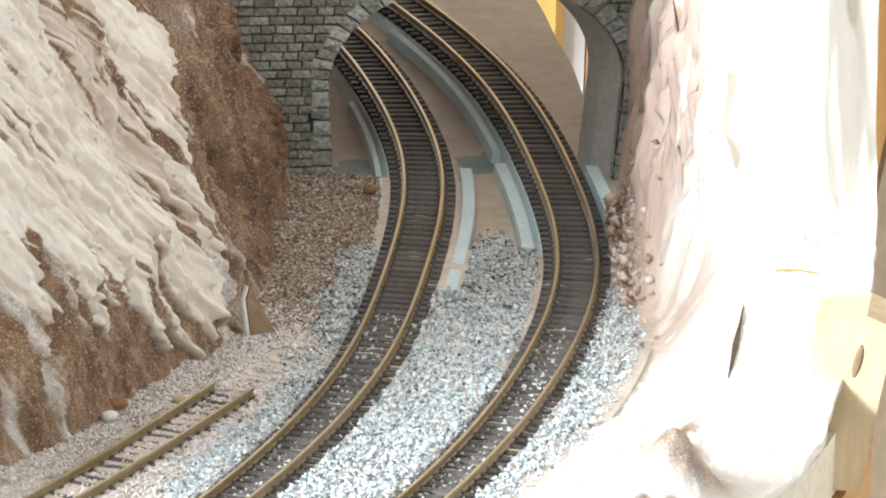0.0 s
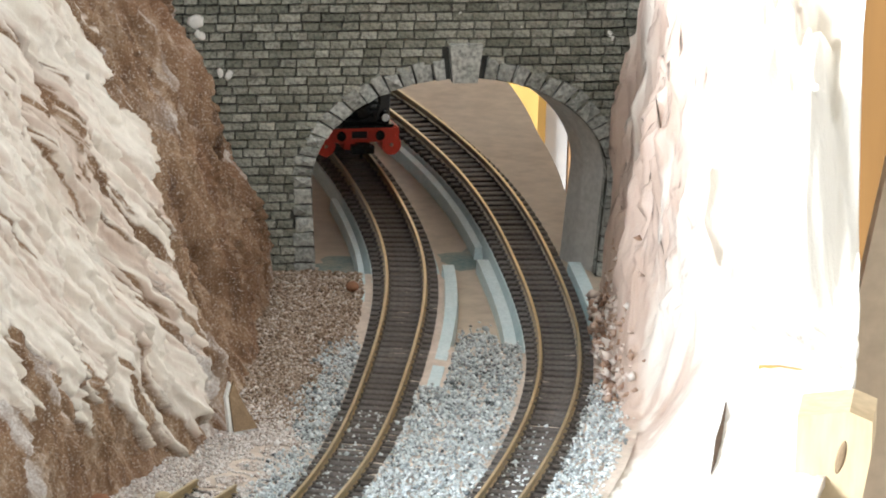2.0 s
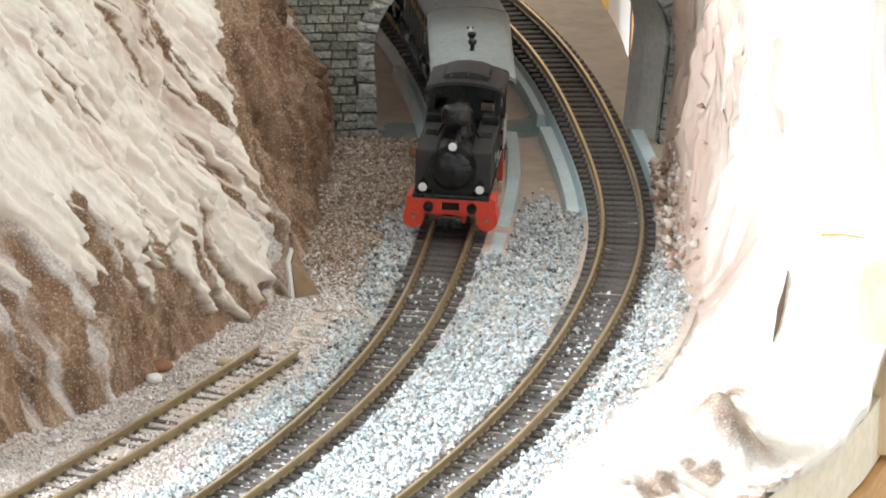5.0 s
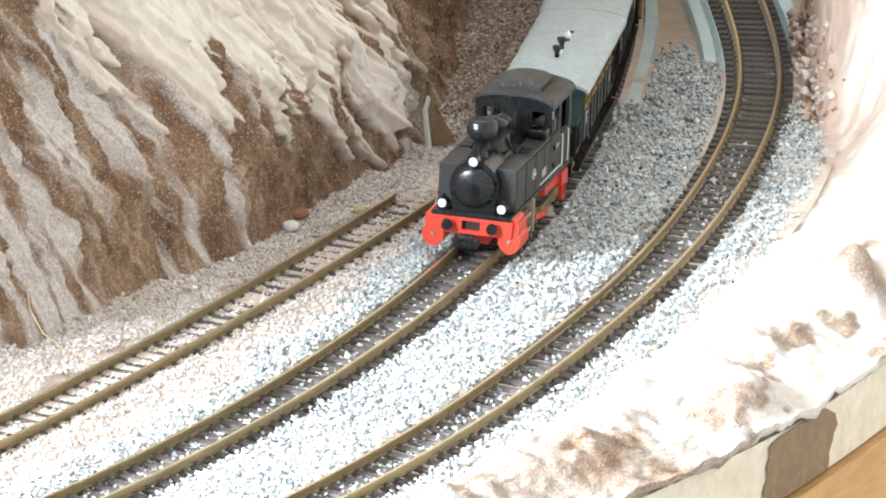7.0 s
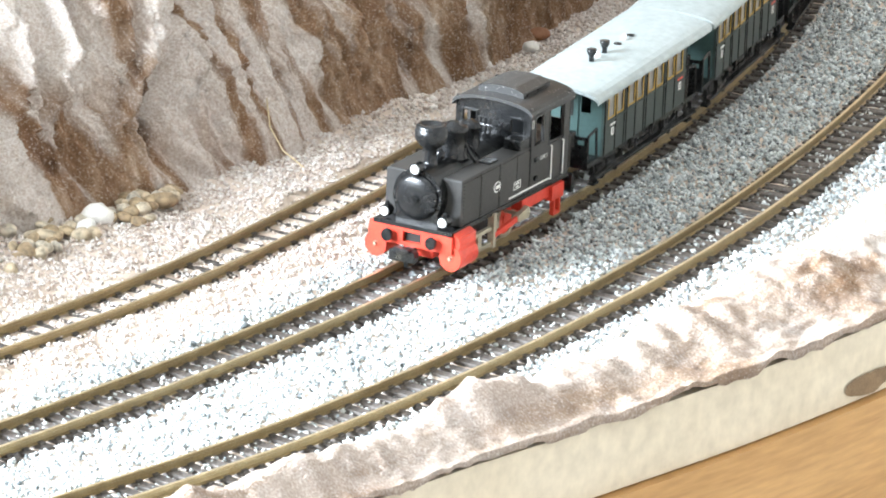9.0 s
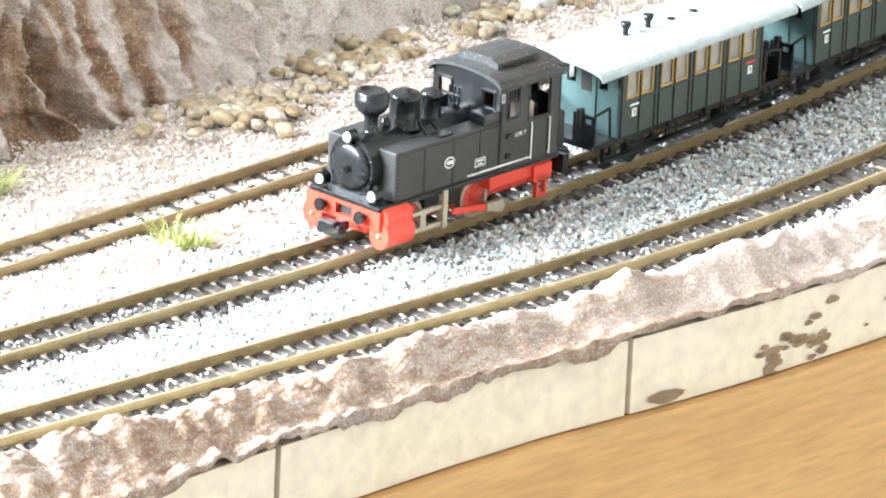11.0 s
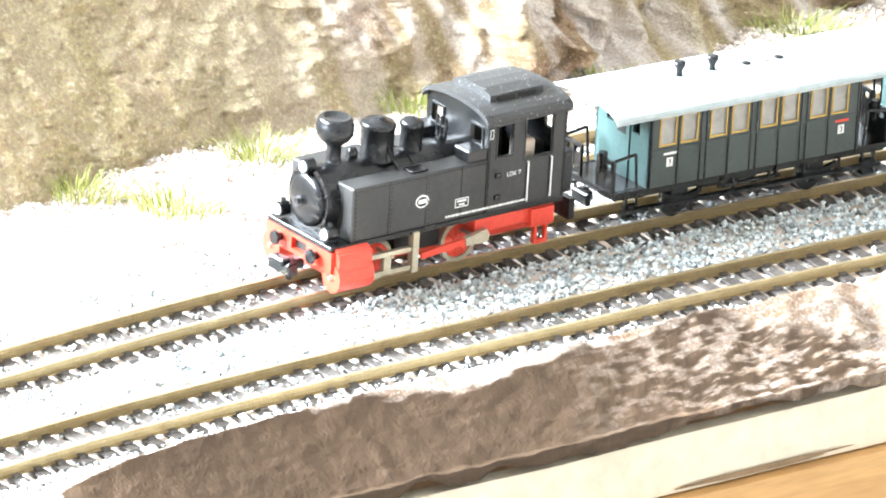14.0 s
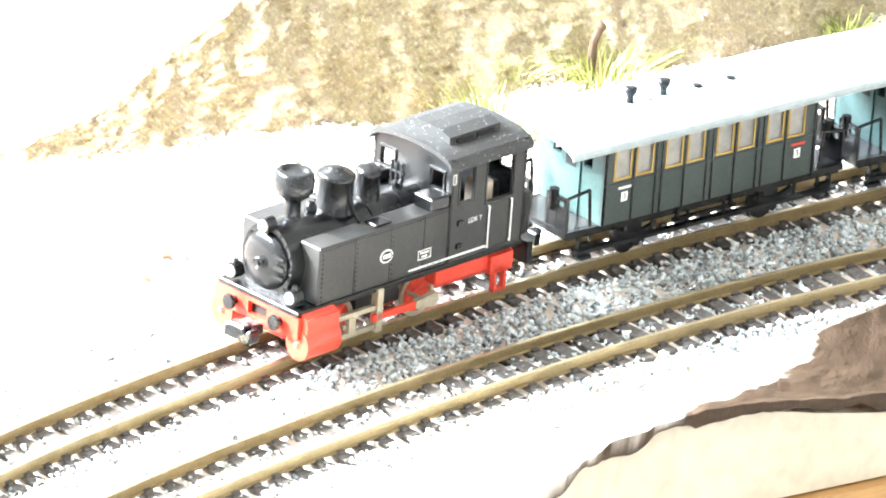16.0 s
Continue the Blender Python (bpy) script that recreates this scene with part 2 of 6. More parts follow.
def grid_mesh(name, pts, material, attrs=None):
    """A sheet from an array (nu, nv, 3)."""
    nu, nv = pts.shape[:2]
    f = grid_faces(nu, nv).astype(np.int32)
    me = bpy.data.meshes.new(name)
    me.vertices.add(nu * nv)
    me.vertices.foreach_set("co", np.ascontiguousarray(pts, dtype=np.float32).ravel())
    me.loops.add(f.size)
    me.loops.foreach_set("vertex_index", f.ravel())
    me.polygons.add(len(f))
    me.polygons.foreach_set("loop_start", np.arange(0, f.size, 4, dtype=np.int32))
    me.update(calc_edges=True)
    me.materials.append(material)
    me.polygons.foreach_set("use_smooth", [True] * len(f))
    for key, val in (attrs or {}).items():
        me.attributes.new(key, "FLOAT", "POINT").data.foreach_set("value", np.ascontiguousarray(val, dtype=np.float32).ravel())
    return me


def setting(name, me, label="", category=""):
    return tagged(new(name, me), label, category, kind="structure")


def part(name, bm, material, parent, label="", m=None):
    """Links a bmesh as one mesh object under a thing or part."""
    me = bpy.data.meshes.new(name)
    bm.to_mesh(me)
    bm.free()
    me.materials.append(material)
    ob = new(name, me)
    ob.parent = parent
    if m is not None:
        ob.matrix_basis = m
    if label:
        tagged(ob, label)
    return ob


def box(x0, x1, y0, y1, z0, z1, bevel=0.0, bm=None):
    bm = bm or bmesh.new()
    r = bmesh.ops.create_cube(bm, size=1, matrix=Matrix.LocRotScale(((x0 + x1) / 2, (y0 + y1) / 2, (z0 + z1) / 2), None, (x1 - x0, y1 - y0, z1 - z0)))
    if bevel:
        edges = list({e for v in r["verts"] for e in v.link_edges})
        bmesh.ops.bevel(bm, geom=edges, offset=bevel, segments=1, affect="EDGES")
    return bm


def cyl(p, q, r0, r1=None, n=20, bm=None):
    """A closed cylinder or cone from p to q."""
    bm = bm or bmesh.new()
    p, q = Vector(p), Vector(q)
    m = Matrix.Translation((p + q) / 2) @ (q - p).to_track_quat("Z", "Y").to_matrix().to_4x4()
    bmesh.ops.create_cone(bm, cap_ends=True, segments=n, radius1=r0, radius2=r0 if r1 is None else r1, depth=(q - p).length, matrix=m)
    return bm


def lathe(profile, n=24, at=(0, 0, 0), bm=None):
    """Turns a profile of (radius, height) about an upright axis."""
    bm = bm or bmesh.new()
    rings = [[bm.verts.new((at[0] + r * math.cos(2 * math.pi * k / n), at[1] + r * math.sin(2 * math.pi * k / n), at[2] + z)) for k in range(n)] for r, z in profile]
    for a, b in zip(rings, rings[1:]):
        for k in range(n):
            bm.faces.new((a[k], a[(k + 1) % n], b[(k + 1) % n], b[k]))
    bm.faces.new(rings[0][::-1]), bm.faces.new(rings[-1])
    for f in bm.faces:
        f.smooth = len(f.verts) == 4
    return bm


def prism(outline, y0, y1, axis="Y", bm=None):
    """A solid from an outline in the plane across the axis; Y: (x, z), X: (y, z), Z: (x, y)."""
    bm = bm or bmesh.new()
    put = {"Y": lambda a, b, c: (a, c, b), "X": lambda a, b, c: (c, a, b), "Z": lambda a, b, c: (a, b, c)}[axis]
    lo = [bm.verts.new(put(a, b, y0)) for a, b in outline]
    hi = [bm.verts.new(put(a, b, y1)) for a, b in outline]
    bm.faces.new(lo), bm.faces.new(hi[::-1])
    for k in range(len(lo)):
        bm.faces.new((lo[k], hi[k], hi[(k + 1) % len(lo)], lo[(k + 1) % len(lo)]))
    bmesh.ops.recalc_face_normals(bm, faces=bm.faces)
    return bm


def thing(name, where, label, category, group=""):
    ob = new(name)
    ob.empty_display_size = 0.01
    ob.matrix_basis = where
    return tagged(ob, label, category, group)


def sweep(line, profile, s0, s1, step, d0=0.0):
    """A bar of constant section (d, z) along a line."""
    n = max(2, int((s1 - s0) / step) + 1)
    s = np.linspace(s0, s1, n)
    k = len(profile)
    verts = []
    for d, z in profile:
        x, y, _, _ = line.xy(s, d + d0)
        verts.append(np.stack([x, y, np.full(n, z)], 1))
    v = np.stack(verts, 1).reshape(-1, 3)
    faces = []
    for i in range(n - 1):
        for j in range(k):
            a, b = i * k + j, i * k + (j + 1) % k
            faces.append((a, a + k, b + k, b))
    faces.append(tuple(range(k)))
    faces.append(tuple(range((n - 1) * k, n * k))[::-1])
    return v, faces


# ---- the room, for bounced light ----
def slab(name, x0, x1, y0, y1, z0, z1, material, label=""):
    me = bpy.data.meshes.new(name)
    bm = box(x0, x1, y0, y1, z0, z1)
    bm.to_mesh(me)
    bm.free()
    me.materials.append(material)
    return setting(name, me, label)


def build_room():
    r, w, t = ROOM, WIN, 0.12
    slab("floor", r["x0"], r["x1"], r["y0"], r["y1"], r["z0"] - t, r["z0"], MAT["lino"], "grey floor of the room")
    slab("ceiling", r["x0"] - t, r["x1"] + t, r["y0"] - t, r["y1"] + t, r["z1"], r["z1"] + t, MAT["wall"])
    slab("wall_north", r["x0"], r["x1"], r["y1"], r["y1"] + t, r["z0"], r["z1"], MAT["wall"])
    slab("wall_south", r["x0"], r["x1"], r["y0"] - t, r["y0"], r["z0"], r["z1"], MAT["wall"])
    slab("wall_east", r["x1"], r["x1"] + t, r["y0"] - t, r["y1"] + t, r["z0"], r["z1"], MAT["wall"])
    x0, x1 = r["x0"] - t, r["x0"]
    slab("wall_west_below", x0, x1, r["y0"] - t, r["y1"] + t, r["z0"], w["z0"], MAT["wall"])
    slab("wall_west_above", x0, x1, r["y0"] - t, r["y1"] + t, w["z1"], r["z1"], MAT["wall"])
    slab("wall_west_side_a", x0, x1, r["y0"] - t, w["y0"], w["z0"], w["z1"], MAT["wall"])
    slab("wall_west_side_b", x0, x1, w["y1"], r["y1"] + t, w["z0"], w["z1"], MAT["wall"])


build_room()


# ---- baseboard and its front ----
def build_baseboard():
    """The sheet of board that carries all, and its front edge of cream boards on a pine frame."""
    s = np.linspace(0.0, 1.52, 160)
    far = np.where(s < 0.32, -0.05, -0.30)
    near = np.where(s < 0.313, np.interp(s, [0.0, 0.137, 0.188, 0.242, 0.313], [0.10, 0.076, 0.063, 0.055, 0.0505]), EDGE(s) - 0.006 - 0.008 * smooth(1.0, 1.08, s))
    rows = [(far, -0.0065), (near, -0.0065), (near, -0.0205), (far, -0.0205)]
    v = []
    for d, z in rows:
        x, y, _, _ = spine.xy(s, d)
        v.append(np.stack([x, y, np.full(len(s), z)], 1))
    v = np.stack(v, 1).reshape(-1, 3)
    f = []
    for i in range(len(s) - 1):
        for j in range(4):
            a, b = i * 4 + j, i * 4 + (j + 1) % 4
            f.append((a, b, b + 4, a + 4))
    f += [(0, 1, 2, 3), tuple(range(len(v) - 4, len(v)))[::-1]]
    setting("baseboard", mesh_from("baseboard", v, f, MAT["board"], False), "bare plywood baseboard under the tracks")


def edge_strip(name, s0, s1, d0, d1, z0, z1, material, parent=None, label="", wobble=0.0):
    """A board that follows the layout's front edge."""
    n = max(2, int((s1 - s0) / 0.006))
    s = np.linspace(s0, s1, n)
    top = z1 - wobble * smooth(1.02, 1.10, s) * smooth(1.31, 1.25, s) + 0.8 * wobble * smooth(1.26, 1.32, s)
    v = []
    for d, z in ((d0, z0 + 0 * s), (d1, z0 + 0 * s), (d1, top), (d0, top)):
        x, y, _, _ = spine.xy(s, EDGE(s) + d)
        v.append(np.stack([x, y, z], 1))
    v = np.stack(v, 1).reshape(-1, 3)
    f = []
    for i in range(n - 1):
        for j in range(4):
            a, b = i * 4 + j, i * 4 + (j + 1) % 4
            f.append((a, b, b + 4, a + 4))
    f += [(0, 1, 2, 3), tuple(range(len(v) - 4, len(v)))[::-1]]
    ob = new(name, mesh_from(name, v, f, material, False))
    if parent:
        ob.parent = parent
    return tagged(ob, label) if label else ob


def build_front():
    front = tagged(new("board_front"), "cream painted board edge smeared with brown plaster", kind="structure")
    for a, b in ((0.50, 0.8985), (0.8998, 0.9885), (0.9900, 1.26), (1.2605, 1.52)):
        edge_strip("fascia_board", a, b, -0.003, 0.0, -0.0205, -0.0050, MAT["cream"], front, wobble=0.0045)
    frame_ob = tagged(new("table_frame"), "orange pine rail under the board edge", kind="structure")
    for a, b in ((0.45, 1.083), (1.0835, 1.52)):
        edge_strip("pine_rail", a, b, -0.008, 0.0022, -0.085, -0.0209, MAT["pine"], frame_ob)


build_baseboard()
build_front()


def build_smears():
    """Brown plaster smeared over the cream boards."""
    front = bpy.data.objects["board_front"]
    spots = [(3, 0.630, 0.666, -0.0225, -0.0030), (5, 0.905, 0.912, -0.0075, -0.0050), (6, 0.884, 0.896, -0.0202, -0.0170), (7, 1.035, 1.050, -0.0125, -0.0100),
             (8, 1.00, 1.03, -0.0203, -0.0178), (9, 1.15, 1.19, -0.0203, -0.0180), (10, 0.70, 0.72, -0.020, -0.014), (11, 1.09, 1.15, -0.0203, -0.0188), (12, 1.19, 1.26, -0.0203, -0.0186)]
    speck = np.random.default_rng(77)
    for k in range(34):
        r = speck.uniform(0.0006, 0.0026)
        c, h = 0.853 + speck.normal(0, 0.010), -0.0155 + speck.normal(0, 0.0026)
        spots.append((20 + k, c - r, c + r, h - 0.45 * r, h + 0.45 * r))
    for seed, s0, s1, z0, z1 in spots:
        n = 40
        v = []
        for k in range(n):
            a = 2 * math.pi * k / n
            r = (0.80 if seed != 3 else 0.86 / max(abs(math.cos(a)) ** 8 + abs(math.sin(a)) ** 8, 1e-6) ** 0.125) + 0.20 * float(fbm(math.cos(a) * 1.1 + seed * 5, math.sin(a) * 1.1, 0.0, 2)) + 0.05 * float(fbm(math.cos(a) * 6 + seed, math.sin(a) * 6))
            s, z = (s0 + s1) / 2 + (s1 - s0) / 2 * r * math.cos(a), (z0 + z1) / 2 + (z1 - z0) / 2 * r * math.sin(a)
            p, _ = spine.at(s, float(EDGE(s)) + 0.0004, min(max(z, -0.0203), -0.0052))
            v.append(tuple(p))
        p, _ = spine.at((s0 + s1) / 2, float(EDGE((s0 + s1) / 2)) + 0.0004, min(max((z0 + z1) / 2, -0.0203), -0.0052))
        v.append(tuple(p))
        ob = new("plaster_smear", mesh_from("plaster_smear", v, [(k, (k + 1) % n, n) for k in range(n)], MAT["smear"], False))
        ob.parent = front


build_smears()


# ---- ground ----
def ground_height(s, d):
    """Height of the surface between the rock face and the lip."""
    z = -0.0030 + 0.0005 * fbm(s * 160, d * 160)
    bare = smooth(0.405, 0.395, s + 0.004 * fbm(d * 200, s * 30)) * smooth(0.008, 0.012, d)
    bare = np.maximum(bare, smooth(0.345, 0.33, s))
    z = np.where(bare > 0.5, -0.0068, z)
    far = smooth(-0.018, -0.03, d)
    z = z + far * 0.0006 + 0.0014 * far * fbm(s * 60, d * 60, 2.0)
    x, y, _, _ = spine.xy(s, d)
    p = siding.p[::5]
    gap = np.full(np.shape(x), 1.0)
    for px, py in p:
        gap = np.minimum(gap, np.hypot(x - px, y - py))
    return np.where(gap < 0.0095, np.clip(z, -0.0025, -0.0022), z)


def build_ground():
    s = np.linspace(0.30, 1.52, 420)
    t = np.linspace(0, 1, 70)
    lo = np.where(s < 1.29, CLIFF_FOOT(s) - 0.012, -0.30 * smooth(1.28, 1.33, s) + (CLIFF_FOOT(s) - 0.012) * (1 - smooth(1.28, 1.33, s)))
    hi = BANK_FOOT(s) + 0.006
    S = np.repeat(s[:, None], len(t), 1)
    D = lo[:, None] + (hi - lo)[:, None] * t[None]
    x, y, _, _ = spine.xy(S, D)
    me = grid_mesh("ground", np.stack([x, y, ground_height(S, D)], 2), MAT["ground"])
    setting("ground", me, "pale sandy ground scattered with grey ballast")


build_ground()


def bank_height(s, d):
    """The near side: a white plaster wall by the tunnel that falls to a low rough lip along the board's edge."""
    foot, edge = BANK_FOOT(s), EDGE(s)
    u = np.clip((d - foot) / np.maximum(edge - foot, 1e-4), 0, 1)
    tall = 0.125 * smooth(0.475, 0.415, s + 0.008 * fbm(d * 60, s * 50)) + 0.0
    mid = 0.030 * smooth(0.56, 0.47, s) * smooth(0.10, 0.55, u)
    steep = smooth(0.0, 0.42, u + 0.09 * fbm(s * 90, d * 50) + 0.03 * fbm(s * 300, d * 160, 3.0))
    wall = tall * (0.12 * smooth(0.0, 0.05, u) + 0.88 * steep ** 1.15)
    lip_h = 0.0072 + 0.0022 * fbm(s * 38, s * 0 + 1.7) + 0.0012 * fbm(s * 140, d * 90)
    lip_h = lip_h * (0.30 + 0.70 * smooth(1.18, 1.08, s)) * smooth(0.50, 0.60, s)
    lip = lip_h * smooth(0.0, 0.34, u) * (1 - 0.85 * smooth(0.40, 1.0, u))
    lump = 0.014 * np.exp(-(((s - 0.584) / 0.009) ** 2 + ((d - 0.0905) / 0.008) ** 2))
    lump = lump + 0.006 * np.exp(-(((s - 0.655) / 0.012) ** 2 + ((d - 0.090) / 0.007) ** 2))
    rough = 0.0011 * fbm(s * 150, d * 150, 4.0) * smooth(0.0, 0.15, u) + 0.0007 * fbm(s * 420, d * 420, 6.0) * smooth(0.0, 0.2, u)
    calm = smooth(1.06, 1.13, s)
    # towards the near end the lip is trowelled into a slope that hangs over the board's edge
    hung = smooth(1.00, 1.12, s)
    crest = 0.0068 * smooth(0.10, 0.36, u) * smooth(1.31, 1.24, s)
    slope = hung * (crest - 0.0090 * np.clip((u - 0.34) / 0.66, 0, 1) ** 0.85 * smooth(1.31, 1.24, s)) + 0.0038 * smooth(1.26, 1.32, s) * smooth(0.3, 0.8, u)
    foot_lumps = 0.0035 * smooth(0.47, 0.43, s) * smooth(0.16, 0.05, u) * np.maximum(fbm(s * 170, d * 170, 71.0, 3) + 0.2, 0)
    return -0.0034 + np.maximum(lip, 0) * (1 - 0.8 * hung) + mid + wall + lump + foot_lumps + slope + rough * (1 - 0.75 * calm) * (1 - 0.50 * smooth(1.0, 0.9, s))


def build_bank():
    s = np.concatenate([np.linspace(0.315, 0.56, 330)[:-1], np.linspace(0.56, 1.52, 760)])
    t = np.linspace(0, 1, 150)
    lo, hi = BANK_FOOT(s), EDGE(s) + 0.0012 + 0.0006 * fbm(s * 120, s * 0 + 9)
    S = np.repeat(s[:, None], len(t), 1)
    D = lo[:, None] + (hi - lo)[:, None] * t[None]
    Z = bank_height(S, D)
    u = (D - lo[:, None]) / (hi - lo)[:, None]
    # the plaster of the tall part is dragged into strokes
    drag = (0.0020 * fbm(S * 150, Z * 22, 6.0) * smooth(0.85, 0.5, u) + 0.0024 * (0.5 - np.abs(fbm(S * 330 + Z * 90, Z * 40, 46.0, 3))) * smooth(0.75, 0.35, u) + 0.0016 * fbm(S * 420, Z * 260, 48.0, 3) * smooth(0.5, 0.2, u)) * smooth(0.01, 0.03, Z) * smooth(0.99, 0.9, u)
    x, y, _, _ = spine.xy(S, D + drag)
    skirt = np.stack([x[:, -1:], y[:, -1:], Z[:, -1:] - 0.0008 - (0.0010 * (1 + fbm(s * 110, s * 0 + 2.2)) + 0.0012 * smooth(0.1, 0.8, fbm(s * 45, s * 0 + 7.2)))[:, None]], 2)
    low = skirt.copy()
    pts = np.concatenate([np.stack([x, y, Z], 2), skirt, low], 1)
    S2 = np.concatenate([S, S[:, -1:], S[:, -1:]], 1)
    U2 = np.concatenate([u, u[:, -1:] + 0.1, u[:, -1:] + 0.1], 1)
    n1 = fbm(S2 * 30, U2 * 4, 3.0)
    white = np.clip(smooth(0.70, 0.60, S2) + smooth(0.35, 0.15, U2), 0, 1)
    white = np.where(S2 < 0.47, smooth(0.26, 0.50, U2 + 0.16 * n1 + 0.10 * fbm(S2 * 150, U2 * 12, 5.0)), white * smooth(-0.9, 0.1, n1 + 0.5))
    pale = smooth(-0.2, 0.5, n1 + 0.4 - 0.9 * (U2 - 0.5))
    wall = smooth(0.52, 0.46, S2)
    dab = fbm(S2 * 150 + U2 * 4, U2 * 3, 41.0, 3)
    wash = wall * np.clip(smooth(0.62, 0.30, U2 + 0.10 * n1) * (0.35 + 0.65 * smooth(-0.30, 0.35, dab + 0.5 * fbm(S2 * 420 + U2 * 9, U2 * 22, 47.0, 3))) + smooth(0.14, 0.03, U2), 0, 1)
    wash = np.clip(wash + wall * (0.35 + 0.5 * smooth(-0.2, 0.4, dab)) * smooth(0.065, 0.085, np.pad(Z, ((0, 0), (0, 2)), mode="edge")) * smooth(0.80, 0.62, U2 + 0.06 * n1), 0, 1)
    pale = np.where(S2 < 0.50, 0.25 + 0.75 * smooth(-0.5, 0.6, fbm(S2 * 170, U2 * 9 + S2 * 30, 7.0)), pale)
    pale = np.maximum(pale, 0.72 * smooth(1.04, 0.98, S2) * smooth(-1.1, -0.3, n1))
    stipple = smooth(-0.35, 0.35, fbm(S2 * 520, U2 * 42, 35.0, 3))
    pale = np.maximum(pale, 0.42 * smooth(0.72, 0.78, S2) * smooth(1.14, 1.08, S2))
    pale = pale * (1 - 0.7 * smooth(0.85, 0.95, S2) * smooth(1.16, 1.10, S2) * (1 - stipple) * smooth(0.2, 0.35, U2))
    # bare brown filler at the near end of the edge
    bound = np.interp(S2, [1.08, 1.11, 1.139, 1.182, 1.227, 1.256, 1.286, 1.315, 1.34], [0.30, 0.20, 0.34, 0.42, 0.27, 0.12, 0.68, 0.98, 1.04])
    filler = smooth(1.085, 1.125, S2 + 0.03 * n1) * smooth(-0.02, 0.03, U2 - bound - 0.06 * fbm(S2 * 120, U2 * 9, 31.0)) * (1 - 0.75 * smooth(1.17, 1.09, S2) * smooth(-0.1, 0.4, fbm(S2 * 420, U2 * 30, 33.0)))
    white = np.maximum(white, smooth(1.22, 1.27, S2))
    white = np.maximum(white, wall)
    clod = np.exp(-(((S2 - 0.581) / 0.011) ** 2 + ((U2 - 0.66) / 0.22) ** 2)) * 1.6
    white = white * (1 - np.clip(clod, 0, 1))
    lip_side = smooth(0.66, 0.72, S2) * smooth(0.16, 0.32, U2)
    pale = pale * (1 - 0.42 * lip_side)
    white = white * (1 - 0.75 * lip_side * smooth(1.24, 1.20, S2))
    patches = smooth(0.56, 0.59, S2) * smooth(0.73, 0.69, S2) * smooth(0.45, 0.62, U2) * smooth(0.05, 0.40, fbm(S2 * 75, U2 * 5, 81.0, 4))
    pale, white = pale * (1 - 0.8 * patches), white * (1 - patches)
    pale, white = pale * (1 - np.clip(clod, 0, 0.8)) * (1 - filler), white * (1 - filler)
    setting("edge_bank", grid_mesh("edge_bank", pts, MAT["rock"], {"plaster": white, "pale": pale, "moss": 0 * pale, "filler": filler, "wash": wash}),
            "white plaster bank along the board edge, part painted brown")


build_bank()


